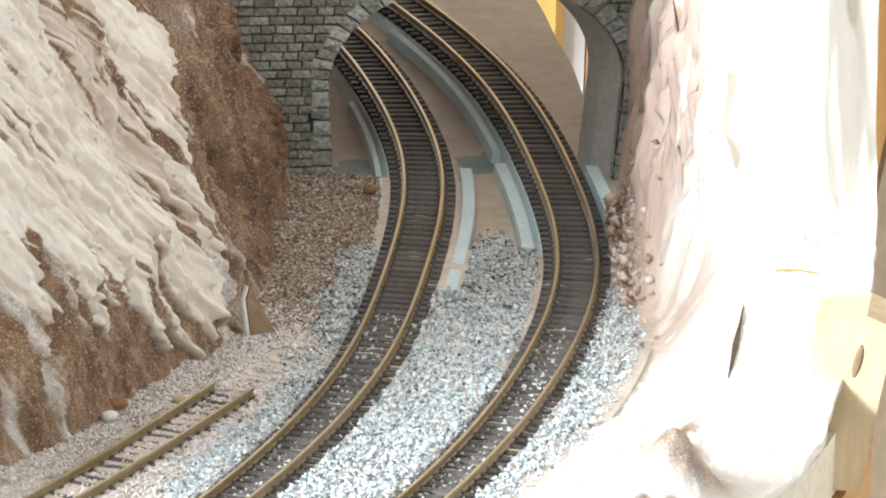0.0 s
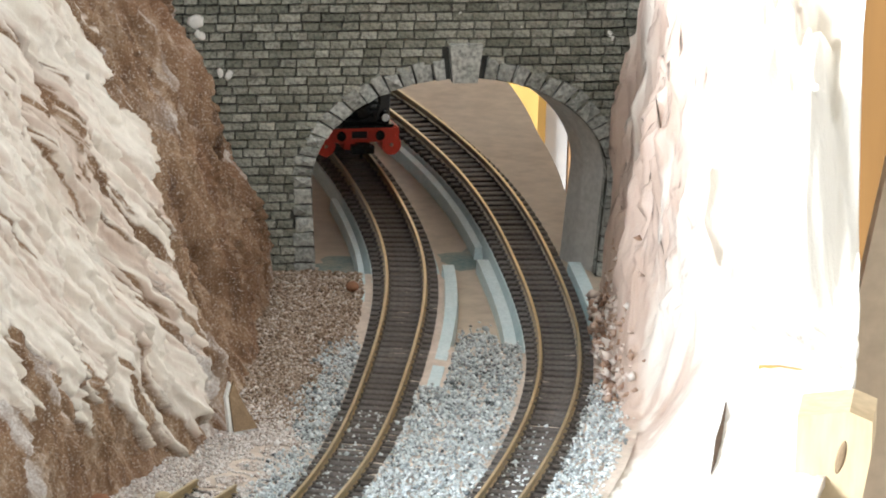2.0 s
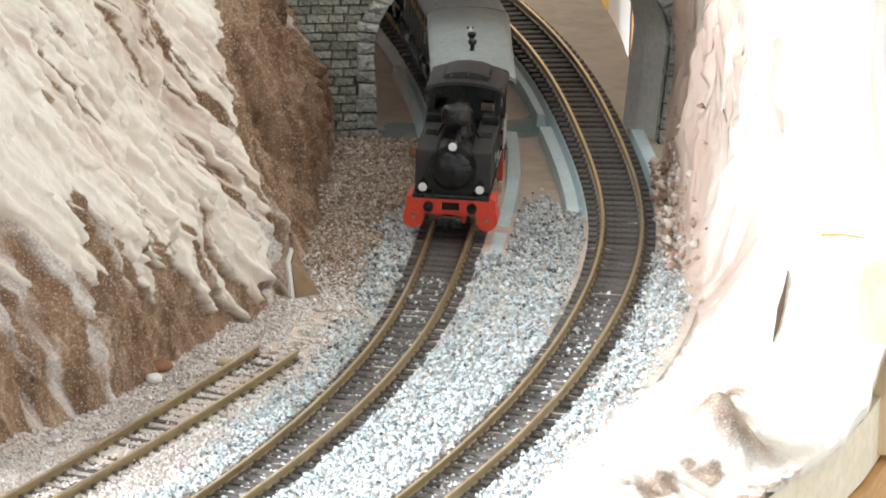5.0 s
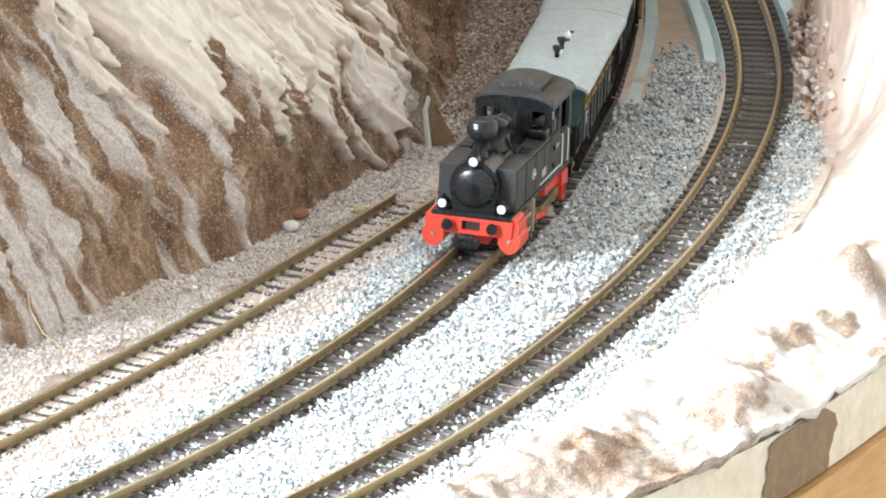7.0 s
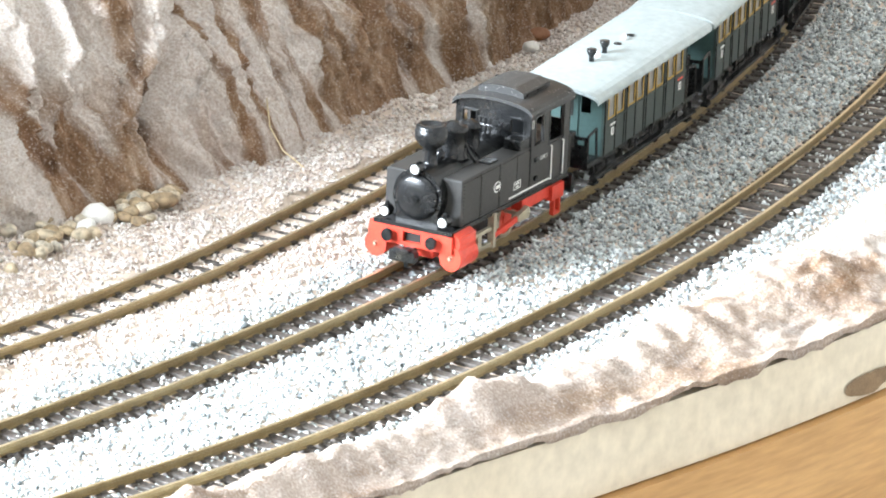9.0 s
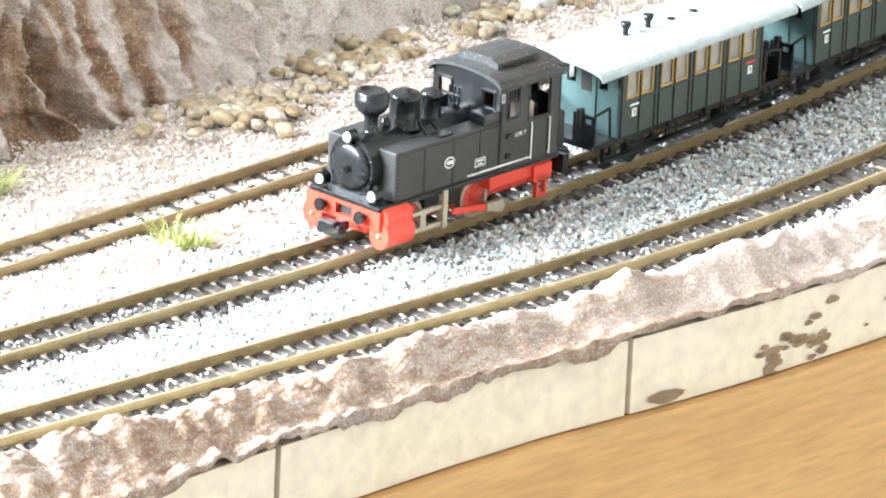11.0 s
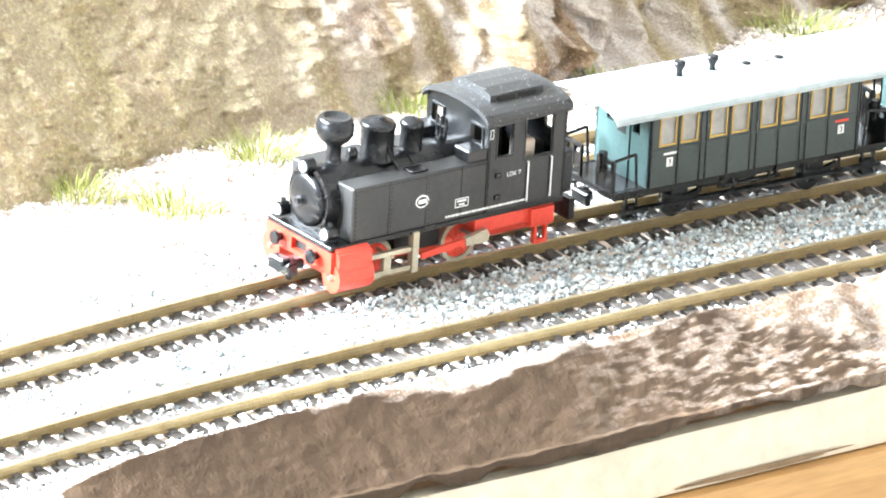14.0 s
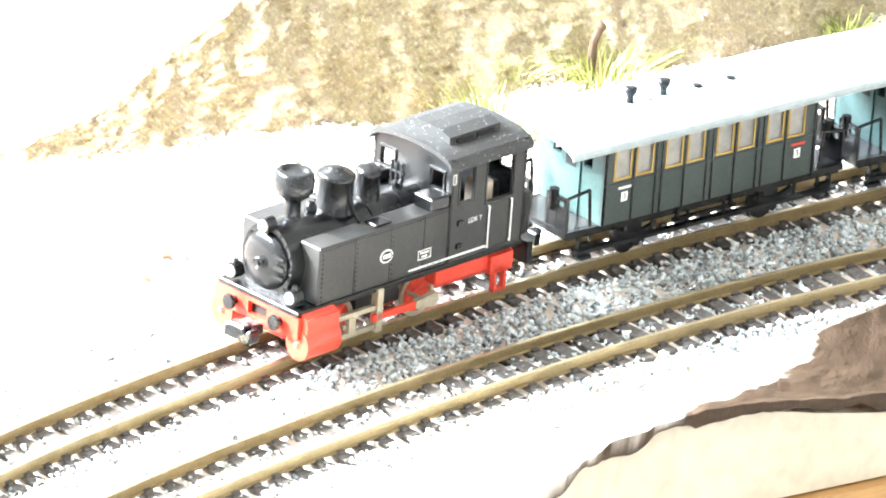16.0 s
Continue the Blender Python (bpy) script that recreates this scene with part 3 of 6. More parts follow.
# ---- the rock face behind the tracks ----
def build_cliff():
    s = np.concatenate([np.linspace(0.315, 0.42, 150)[:-1], np.linspace(0.42, 0.76, 900)[:-1], np.linspace(0.76, 1.335, 600)])
    v = np.linspace(0, 1, 280)
    S, V = np.meshgrid(s, v, indexing="ij")
    over = np.clip((V - 0.86) / 0.14, 0, 1)
    V = np.minimum(V / 0.86, 1.0)
    tall = np.interp(S, [0.30, 0.70, 0.85, 1.0, 1.17, 1.25, 1.315, 1.34], [0.16, 0.16, 0.085, 0.058, 0.052, 0.040, 0.010, 0.004])
    slope = np.interp(S, [0.30, 0.45, 0.55, 0.75, 0.95, 1.1, 1.35], [68, 66, 66, 62, 60, 53, 45])
    Z = tall * V - 0.006
    back = Z / np.tan(np.radians(slope))
    # flutes that run down the face, ledges and lumps
    flute = 0.8 - 2.2 * np.abs(fbm(S * 62 + 0.9 * fbm(S * 12, V * 3) - 6 * Z, Z * 7, 1.0, 3, 2.2, 0.6))
    runnel = 0.6 - 1.6 * np.abs(fbm(S * 210 - 40 * Z, Z * 16, 51.0, 3, 2.2, 0.6))
    rough = fbm(S * 130, Z * 70, 5.0, 4)
    bulge = fbm(S * 11, Z * 16, 8.0, 3)
    calm = smooth(1.05, 1.15, S)
    crumb = fbm(S * 420, Z * 420, 21.0, 3, 2.2, 0.7)
    body = (0.0042 * flute * (1 - 0.95 * calm) + 0.0011 * runnel * (1 - 0.9 * calm) + 0.0008 * crumb + 0.0016 * rough * (1 - 0.3 * calm) + 0.008 * bulge * (1 - 0.8 * calm) * smooth(0, 0.3, V)) * smooth(-0.02, 0.12, V)
    # the white plaster coat lies over the brown rock in thin dragged flakes with a torn lower edge
    along = S * 95 - Z * 52
    drip = 0.013 * fbm(along, V * 0 + 0.5, 2.0, 3) + 0.011 * fbm(along * 3.3, Z * 30, 3.0, 2) + 0.005 * fbm(along * 9, Z * 110, 27.0, 3)
    low = np.interp(S + 0.006 * fbm(Z * 90, S * 5, 4.0), [0.30, 0.465, 0.485, 0.505, 0.53, 0.57, 0.605, 0.627, 0.65, 0.69, 0.74], [0.35, 0.30, 0.050, 0.004, 0.013, 0.026, 0.038, 0.050, 0.062, 0.085, 0.35])
    mask = smooth(-0.0007, 0.0007, Z - low - drip)
    stroke = fbm(along * 1.6, Z * 13, 9.0, 3, 2.3, 0.6)
    ridge = 0.55 - np.abs(fbm(along * 3.2, Z * 22, 13.0, 3, 2.2, 0.6))
    torn = fbm(along * 8, Z * 90, 61.0, 3, 2.2, 0.65)
    # each flake overlaps the one below it with a raised lip
    lap = (Z * 38 + 0.9 * fbm(along * 1.3, Z * 9, 63.0, 3)) % 1.0
    coat = 0.0022 + 0.0018 * stroke + 0.0012 * ridge + 0.0005 * torn + 0.0016 * (1 - smooth(0.0, 0.8, lap)) * smooth(0.0, 0.06, lap)
    out = body * (1 - 0.30 * mask) + mask * coat
    mask = mask * smooth(-0.95, -0.80, stroke + 0.45 * torn)
    D = CLIFF_FOOT(S) - back + out - 0.09 * over
    Z = Z - (Z + 0.006) * smooth(0.15, 1.0, over)
    x, y, _, _ = spine.xy(S, D)
    pale = smooth(0.15, 1.0, 0.6 * fbm(S * 24, Z * 24, 12.0, 3) + 0.9 * fbm(S * 190 - Z * 40, Z * 30, 23.0, 4) + 0.9 * np.exp(-(((S - 0.80) / 0.06) ** 2)) + 0.4 * np.exp(-(((S - 0.69) / 0.04) ** 2)) - 0.25 + 0.85 * smooth(0.58, 0.70, S))
    pale = pale * (1 - 0.90 * calm)
    moss = smooth(0.93, 1.06, S + 0.02 * fbm(S * 40, Z * 40)) * smooth(-1.5, 0.1, fbm(S * 30, Z * 40, 3.0))
    wash = 0.10 + 0.60 * smooth(0.25, -0.55, stroke) * smooth(0.5, -0.3, ridge) + 0.25 * smooth(0.1, 0.6, torn)
    setting("rock_face", grid_mesh("rock_face", np.stack([x, y, Z], 2), MAT["rock"], {"plaster": mask, "pale": pale, "moss": moss, "wash": np.clip(wash, 0, 0.8)}),
            "fluted brown plaster rock face with white unpainted plaster above")


build_cliff()


# ---- tracks ----
def rail_profile(side, g=0.0045):
    """Section of a rail: foot, web and head."""
    a = [(0.0, -0.0020), (0.0011, -0.0020), (0.0011, -0.00178), (0.0006, -0.0016), (0.0006, -0.00070), (0.0008, -0.00055), (0.0008, -0.00012), (0.0007, 0.0),
         (0.0, 0.0), (-0.0001, -0.00012), (-0.0001, -0.00055), (0.0001, -0.00070), (0.0001, -0.0016), (-0.0003, -0.00178), (-0.0003, -0.0020)][1:]
    return [(side * (g + d), z) for d, z in a][::side]


def build_track(name, line, label, s0, s1, pitch, sleeper_len):
    root = thing(name, Matrix.Identity(4), label, "railway track", "tracks")
    for side in (1, -1):
        v, f = sweep(line, rail_profile(side), s0, s1, 0.003)
        me = mesh_from("rail", v, f, MAT["rail"], False)
        ob = new("rail", me)
        ob.parent = root
        v, f = sweep(line, [(side * 0.00452, 0.0), (side * 0.00518, 0.0), (side * 0.00518, 0.00006), (side * 0.00452, 0.00006)][::side], s0, s1, 0.003)
        top = new("rail_head", mesh_from("rail_head", v, f, MAT["rail_top"], False))
        top.parent = ob
        tagged(top, "rubbed bright rail head")
    half = 0.00145 if sleeper_len > 0.016 else 0.0010
    bm = box(-half, half, -sleeper_len / 2, sleeper_len / 2, -0.0034, -0.0021, 0.0002)
    for side in (1, -1):
        box(-0.0008, 0.0008, side * 0.0050 - 0.0012, side * 0.0050 + 0.0012, -0.0021, -0.00165, bm=bm)
    me = bpy.data.meshes.new("sleeper")
    bm.to_mesh(me)
    bm.free()
    me.materials.append(MAT["sleeper"])
    count = int((s1 - s0) / pitch)
    for i in range(count):
        p, a = line.at(s0 + (i + 0.5) * pitch)
        ob = new("sleeper", me)
        ob.parent = root
        ob.matrix_basis = pose(p.x, p.y, rng.uniform(-0.00012, 0.00008), 0, 0, a + rng.normal(0, 0.5))
    return root


def build_tracks():
    build_track("main_track", spine, "curved model track with brown rails and dark sleepers", 0.06, spine.length, 0.00478, 0.0166)
    build_track("second_track", main_two, "parallel model track with brown rails, sleepers full of ballast", 0.06, main_two.length, 0.00495, 0.0166)
    build_track("siding_track", siding, "short siding track half buried in pale sand", 0.036, siding.length, 0.0052, 0.0150)
    for line, a, b in ((spine, 0.05, 0.52), (main_two, 0.05, 0.56)):
        v, f = sweep(line, [(-0.0098, -0.0064), (0.0098, -0.0064), (0.0086, -0.0034), (-0.0086, -0.0034)], a, b, 0.004)
        tagged(new("foam_roadbed", mesh_from("foam_roadbed", v, f, MAT["foam"], False)), "pale blue foam strip under the rails", "roadbed", "roadbeds")

    def at_y(line, y):
        return float(np.interp(-y, -line.p[:, 1], line.s))

    for line, y0, y1, d0, d1 in ((spine, 2.094, 1.978, 0.0099, 0.0135), (main_two, 2.100, 2.018, -0.0135, -0.0099), (main_two, 2.098, 1.970, 0.0099, 0.0138), (main_two, 2.24, 2.112, -0.0125, -0.0100), (spine, 2.16, 2.05, -0.0120, -0.0099)):
        v, f = sweep(line, [(d0, -0.0064), (d1, -0.0064), (d1 - 0.0004, -0.0030), (d0 + 0.0002, -0.0030)], at_y(line, y0), at_y(line, y1), 0.003)
        tagged(new("foam_strip", mesh_from("foam_strip", v, f, MAT["foam"], False)), "pale blue-white foam edge strip beside the sleepers", "foam strip", "roadbeds")


build_tracks()


# ---- tunnel ----
PORTAL = Matrix.Translation((0.139, 2.089, 0)) @ Matrix(((0.993, -0.119, 0), (0.119, 0.993, 0), (0, 0, 1))).to_4x4()
ARCH_U, ARCH_Z, ARCH_A, ARCH_B = 0.0346, 0.0200, 0.0385, 0.0266


def arch_point(a, off):
    """A point of the arch at angle a (0 east, 90 crown, 180 west), off outside the opening; past the springing it runs down the jambs."""
    if 0 <= a <= math.pi:
        return ARCH_U + (ARCH_A + off) * math.cos(a), ARCH_Z + (ARCH_B + off) * math.sin(a)
    side, down = (1, -a) if a < 0 else (-1, a - math.pi)
    z = ARCH_Z - down * 0.030
    return ARCH_U + side * (ARCH_A + off - 0.0022 * down), z


def build_portal():
    """The portal wall round a low round arch: mortar backing, ring stones, keystone, lining."""
    root = tagged(new("tunnel_portal"), "grey stone tunnel portal with a round arch for two tracks", "tunnel portal")
    root.matrix_basis = PORTAL
    n, low = 60, 0.9
    arc = [arch_point(a, 0.0) for a in np.linspace(-low, math.pi + low, n)]
    x0, x1, z1, zb = -0.060, 0.125, 0.096, -0.0066
    bm = bmesh.new()
    outer = []
    for u, z in arc:
        du, dz = u - ARCH_U, z - ARCH_Z
        if dz <= 0:
            outer.append((x1 if du > 0 else x0, z))
        else:
            k = min((x1 - ARCH_U) / du if du > 1e-9 else (x0 - ARCH_U) / du if du < -1e-9 else 1e9, (z1 - ARCH_Z) / dz)
            outer.append((ARCH_U + du * k, ARCH_Z + dz * k))
    rings = []
    for y in (0.0, 0.004):
        rings.append(([bm.verts.new((u, y, z)) for u, z in arc], [bm.verts.new((u, y, z)) for u, z in outer]))
    for i in range(n - 1):
        for inner, out in rings:
            bm.faces.new((inner[i], inner[i + 1], out[i + 1], out[i]))
        bm.faces.new((rings[0][0][i], rings[1][0][i], rings[1][0][i + 1], rings[0][0][i + 1]))
        bm.faces.new((rings[0][1][i], rings[1][1][i], rings[1][1][i + 1], rings[0][1][i + 1]))
    bmesh.ops.recalc_face_normals(bm, faces=bm.faces)
    part("wall_backing", bm, MAT["mortar"], root)
    for u0, u1 in ((x0, x0 + 0.03), (x1 - 0.03, x1)):
        part("wall_corner", box(u0, u1, 0.0004, 0.0036, 0.05, z1), MAT["mortar"], root)
    # lining of the bore, which bends with the tracks
    bm = bmesh.new()
    rr = []
    for y, off, shift in ((0.004, 0.0003, 0), (0.011, 0.0003, -0.004), (0.018, 0.0003, -0.0060), (0.018, 0.0016, -0.0060), (0.004, 0.0016, 0)):
        ring = []
        for a in np.linspace(-low, math.pi + low, n):
            u, z = arch_point(a, off)
            ring.append(bm.verts.new((u + shift, y, z)))
        rr.append(ring)
    for p, q in zip(rr, rr[1:] + rr[:1]):
        for i in range(n - 1):
            bm.faces.new((p[i], p[i + 1], q[i + 1], q[i]))
    bmesh.ops.recalc_face_normals(bm, faces=bm.faces)
    part("bore_lining", bm, MAT["lining"], root, "pale grey card lining of the bore")
    return root


MAT["lining"] = two_tone("lining", (0.58, 0.56, 0.53), (0.68, 0.66, 0.63), 80, 0.8)
portal = build_portal()


def build_light_blocks():
    """Plain side and roof added unseen behind the portal to keep the bore dark."""
    for name, u0, u1, y0, y1, z0, z1 in (("tunnel_side", -0.075, -0.065, 0.004, 0.30, -0.02, 0.094), ("tunnel_roof", -0.075, 0.14, 0.004, 0.24, 0.094, 0.10)):
        me = bpy.data.meshes.new(name)
        bm = box(u0, u1, y0, y1, z0, z1)
        bm.transform(PORTAL)
        bm.to_mesh(me)
        bm.free()
        me.materials.append(MAT["brown_paint"])
        setting(name, me, "added brown board, out of view, that keeps light out of the tunnel bore")


build_light_blocks()


# ---- furniture behind the layout ----
def build_wardrobe():
    w = thing("wardrobe", pose(0, 2.75, ROOM["z0"]), "tall orange pine wardrobe behind the layout", "wardrobe")
    h = ROOM["z1"] - ROOM["z0"] - 0.4
    part("door", box(0.292, 0.62, 0.0, 0.02, 0.05, h, 0.002), MAT["pine_door"], w)
    part("side_panel", box(0.2645, 0.290, -0.004, 0.02, 0.0, h, 0.002), MAT["pine_dark"], w, "darker brown side panel")
    part("back_strip", box(0.2565, 0.264, 0.004, 0.02, 0.0, h), MAT["wall"], w, "white strip")
    part("post", box(0.228, 0.256, -0.004, 0.02, 0.0, h, 0.003), MAT["pine_yellow"], w, "yellow pine post")
    part("carcass", box(0.228, 0.64, 0.0205, 0.35, 0.0, h), MAT["pine_dark"], w)


MAT["pine_door"] = two_tone("pine_door", (0.25, 0.115, 0.030), (0.31, 0.15, 0.042), 9, 0.5, stretch=(1, 1, 0.1), dist=0.0001)
MAT["pine_dark"] = two_tone("pine_dark", (0.28, 0.13, 0.045), (0.36, 0.18, 0.07), 9, 0.5, stretch=(1, 1, 0.1), dist=0.0001)
MAT["pine_yellow"] = two_tone("pine_yellow", (0.46, 0.26, 0.06), (0.55, 0.33, 0.09), 9, 0.5, stretch=(1, 1, 0.1), dist=0.0001)
build_wardrobe()


def build_card_box():
    b = thing("card_box", pose(0.305, 1.98, -0.0205, 0, 0, 8), "beige cardboard sheet standing beside the layout", "cardboard")
    part("sheet", prism([(-0.076, -0.14), (0.06, -0.14), (0.06, 0.078), (-0.0375, 0.078)], 0.0, 0.004), MAT["card"], b)
    part("flap", box(-0.0375, 0.06, -0.02, -0.0003, 0.0755, 0.078, 0.0004), MAT["card"], b)


def build_offcut():
    """A sawn end of pine that sticks out under the plaster at the corner of the bank."""
    b = thing("wood_offcut", pose(0.2445, 1.872, 0.0, 0, 0, -10), "pale sawn pine offcut with a dark knot under the plaster", "wood offcut")
    part("block", prism([(-0.009, -0.0190), (0.0035, -0.0190), (0.0085, 0.0130), (0.0085, 0.0215), (0.0030, 0.0235), (-0.009, 0.0215)], 0.0, 0.020), MAT["pine_pale"], b)
    part("knot", lathe([(0.0016, 0), (0.0014, 0.0002), (0.0005, 0.0003)], 16), MAT["smear"], b, "dark brown oval knot", m=pose(0.0015, 0.0, 0.0125, 90, 12, 0) @ Matrix.Diagonal((0.65, 2.6, 1, 1)))


MAT["pine_pale"] = two_tone("pine_pale", (0.58, 0.42, 0.24), (0.70, 0.54, 0.34), 40, 0.6, stretch=(1, 1, 0.2), dist=0.0001)
build_offcut()
MAT["card"] = two_tone("card", (0.56, 0.43, 0.30), (0.64, 0.51, 0.37), 20, 0.8)
build_card_box()


# ---- loose things ----
def pebble(seed, r, flat=0.65):
    """An uneven rounded stone."""
    bm = bmesh.new()
    bmesh.ops.create_icosphere(bm, subdivisions=2, radius=1)
    local = np.random.default_rng(seed)
    off = Vector(local.uniform(-50, 50, 3))
    stretch = Vector((local.uniform(0.75, 1.3), local.uniform(0.7, 1.1), flat * local.uniform(0.8, 1.2)))
    for v in bm.verts:
        k = 1 + 0.28 * noise.noise(v.co * 1.1 + off) + 0.10 * noise.noise(v.co * 3 + off)
        v.co = Vector((v.co.x * stretch.x, v.co.y * stretch.y, v.co.z * stretch.z)) * (k * r)
    for f in bm.faces:
        f.smooth = True
    return bm


MAT["pebble"] = piece_mix("pebble", [(0, (0.42, 0.30, 0.18)), (0.4, (0.60, 0.47, 0.31)), (0.75, (0.68, 0.58, 0.44)), (1, (0.74, 0.70, 0.62))], 0.6, 500, 0.0002)
MAT["red_stone"] = two_tone("red_stone", (0.24, 0.10, 0.05), (0.36, 0.17, 0.09), 300, 0.7)
MAT["white_stone"] = two_tone("white_stone", (0.78, 0.76, 0.72), (0.86, 0.84, 0.80), 200, 0.7)
MAT["grass"] = island_mix("grass", [(0.0, (0.20, 0.24, 0.05)), (0.4, (0.36, 0.40, 0.11)), (0.75, (0.52, 0.52, 0.20)), (1.0, (0.66, 0.62, 0.34))], 0.7)
MAT["straw"] = two_tone("straw", (0.62, 0.50, 0.30), (0.70, 0.58, 0.38), 300, 0.7)
MAT["stake"] = two_tone("stake", (0.06, 0.035, 0.02), (0.12, 0.07, 0.04), 300, 0.8)


def build_stones():
    shapes = []
    for k in range(8):
        me = bpy.data.meshes.new("stone")
        b = pebble(40 + k, 0.0022)
        b.to_mesh(me)
        b.free()
        me.materials.append(MAT["pebble"])
        shapes.append(me)
    local = np.random.default_rng(11)
    # heaps at the foot of the rock face: centre along and across, spread, how many
    for s, d, ls, ld, count in ((0.866, -0.072, 0.017, 0.007, 48), (0.820, -0.077, 0.018, 0.007, 52), (0.778, -0.073, 0.011, 0.005, 22), (0.741, -0.070, 0.010, 0.005, 20)):
        heap = []
        for _ in range(count):
            for _ in range(30):
                a, b = s + local.normal(0, 0.55) * ls, d + local.normal(0, 0.6) * ld
                if all((a - x) ** 2 + (b - y) ** 2 > 0.0023 ** 2 for x, y in heap):
                    break
            heap.append((a, b))
            p, h = spine.at(a, b)
            ob = new("stone", shapes[int(local.integers(8))])
            k = local.uniform(0.6, 1.15)
            ob.matrix_basis = pose(p.x, p.y, -0.0016 + 0.0006 * k, local.uniform(-15, 15), local.uniform(-15, 15), local.uniform(0, 360)) @ Matrix.Scale(k, 4)
            tagged(ob, "small tan pebble in a heap at the rock foot", "pebble", "pebble heap")
    for s, d, r, mat, label in ((0.356, -0.0135, 0.0019, "red_stone", "reddish brown pebble beside the main track"), (0.565, -0.0475, 0.0024, "red_stone", "brown pebble at the foot of the rock"),
                                (0.555, -0.0345, 0.0017, "straw", "ochre crumb lying on the siding rail"), (0.575, -0.046, 0.0019, "white_stone", "white plaster crumb beside the siding"),
                                (1.289, -0.042, 0.0030, "straw", "tan pebble on the bright sand"), (1.297, -0.036, 0.0026, "straw", "tan pebble on the bright sand"), (1.336, -0.043, 0.0026, "straw", "tan pebble on the bright sand"),
                                (1.345, -0.037, 0.0015, "straw", "small tan pebble on the bright sand"), (1.368, -0.036, 0.0014, "straw", "small tan pebble on the bright sand"), (0.80, -0.081, 0.0024, "white_stone", "white plaster lump by the pebbles"),
                                (0.756, -0.073, 0.0036, "white_stone", "white plaster lump by the pebbles"), (0.764, -0.071, 0.0028, "white_stone", "white plaster lump by the pebbles")):
        p, _ = spine.at(s, d)
        me = bpy.data.meshes.new("pebble")
        b = pebble(int(s * 1000), r)
        b.to_mesh(me)
        b.free()
        me.materials.append(MAT[mat])
        ob = new("pebble", me)
        ob.matrix_basis = pose(p.x, p.y, -0.0024 + r * 0.45)
        tagged(ob, label, "pebble")


def build_grass(s, d, spread, count, length, lean=1.0, seed=0):
    """A tuft of fibre grass: bent blades from one root patch."""
    local = np.random.default_rng(seed)
    p0, _ = spine.at(s, d)
    verts, faces = [], []
    for _ in range(count):
        r = spread * math.sqrt(local.uniform(0, 1))
        a = local.uniform(0, 2 * math.pi)
        bx, by = r * math.cos(a), 0.55 * r * math.sin(a)
        l = length * local.uniform(0.45, 1.1)
        out = lean * (0.35 + 0.5 * r / spread) * local.uniform(0.3, 1.2)
        dx, dy = math.cos(a + local.normal(0, 0.6)) * out, math.sin(a + local.normal(0, 0.6)) * out
        w = local.uniform(0.00012, 0.00022)
        tx, ty = -dy / (math.hypot(dx, dy) + 1e-6) * w, dx / (math.hypot(dx, dy) + 1e-6) * w
        base = len(verts)
        for k, (f, wid) in enumerate(((0.0, 1.0), (0.5, 0.8), (1.0, 0.15))):
            x, y, z = bx + dx * l * f ** 1.6, by + dy * l * f ** 1.6, l * f * (1 - 0.25 * f)
            verts += [(x - tx * wid, y - ty * wid, z), (x + tx * wid, y + ty * wid, z + 0.0001)]
        for k in (0, 2):
            faces.append((base + k, base + k + 1, base + k + 3, base + k + 2))
    ob = new("grass_tuft", mesh_from("grass_tuft", verts, faces, MAT["grass"], False))
    ob.matrix_basis = pose(p0.x, p0.y, -0.003)
    tagged(ob, "yellow-green fibre grass tuft on pale sand", "grass tuft", "grass tufts", "stuff")


build_stones()
for i, (s, d, sp, n, l) in enumerate(((0.934, -0.024, 0.0055, 150, 0.008), (1.008, -0.066, 0.009, 260, 0.007), (0.948, -0.072, 0.008, 220, 0.008), (1.165, -0.044, 0.008, 220, 0.006), (1.175, -0.060, 0.009, 160, 0.006),
                                      (1.140, -0.055, 0.006, 180, 0.009), (1.256, -0.053, 0.008, 190, 0.010), (1.228, -0.060, 0.008, 200, 0.010), (1.236, -0.024, 0.003, 40, 0.004), (1.128, -0.020, 0.002, 24, 0.003),
                                      (1.243, -0.069, 0.006, 130, 0.009), (1.212, -0.068, 0.006, 130, 0.008), (1.10, -0.068, 0.008, 150, 0.006), (1.06, -0.062, 0.007, 90, 0.005))):
    build_grass(s, d, sp, n, l, seed=100 + i)


def build_stake():
    """A charred wooden stake leaning at the foot of the slope."""
    p, _ = spine.at(1.229, -0.0625)
    b = thing("stake", pose(p.x, p.y, -0.003), "dark brown wooden stake leaning among grass tufts", "stake")
    bm = bmesh.new()
    pts = [(0, 0, 0), (0.0004, 0.0005, 0.004), (0.0004, 0.001, 0.008), (0.0012, 0.0016, 0.0105)]
    for k, (a, c) in enumerate(zip(pts, pts[1:])):
        cyl(a, c, 0.0010 - 0.0001 * k, 0.0009 - 0.0001 * k, n=9, bm=bm)
    part("shaft", bm, MAT["stake"], b)
    part("knob", pebble(5, 0.0012, 0.9), MAT["stake"], b, m=pose(0.0013, 0.0017, 0.0110))


build_stake()


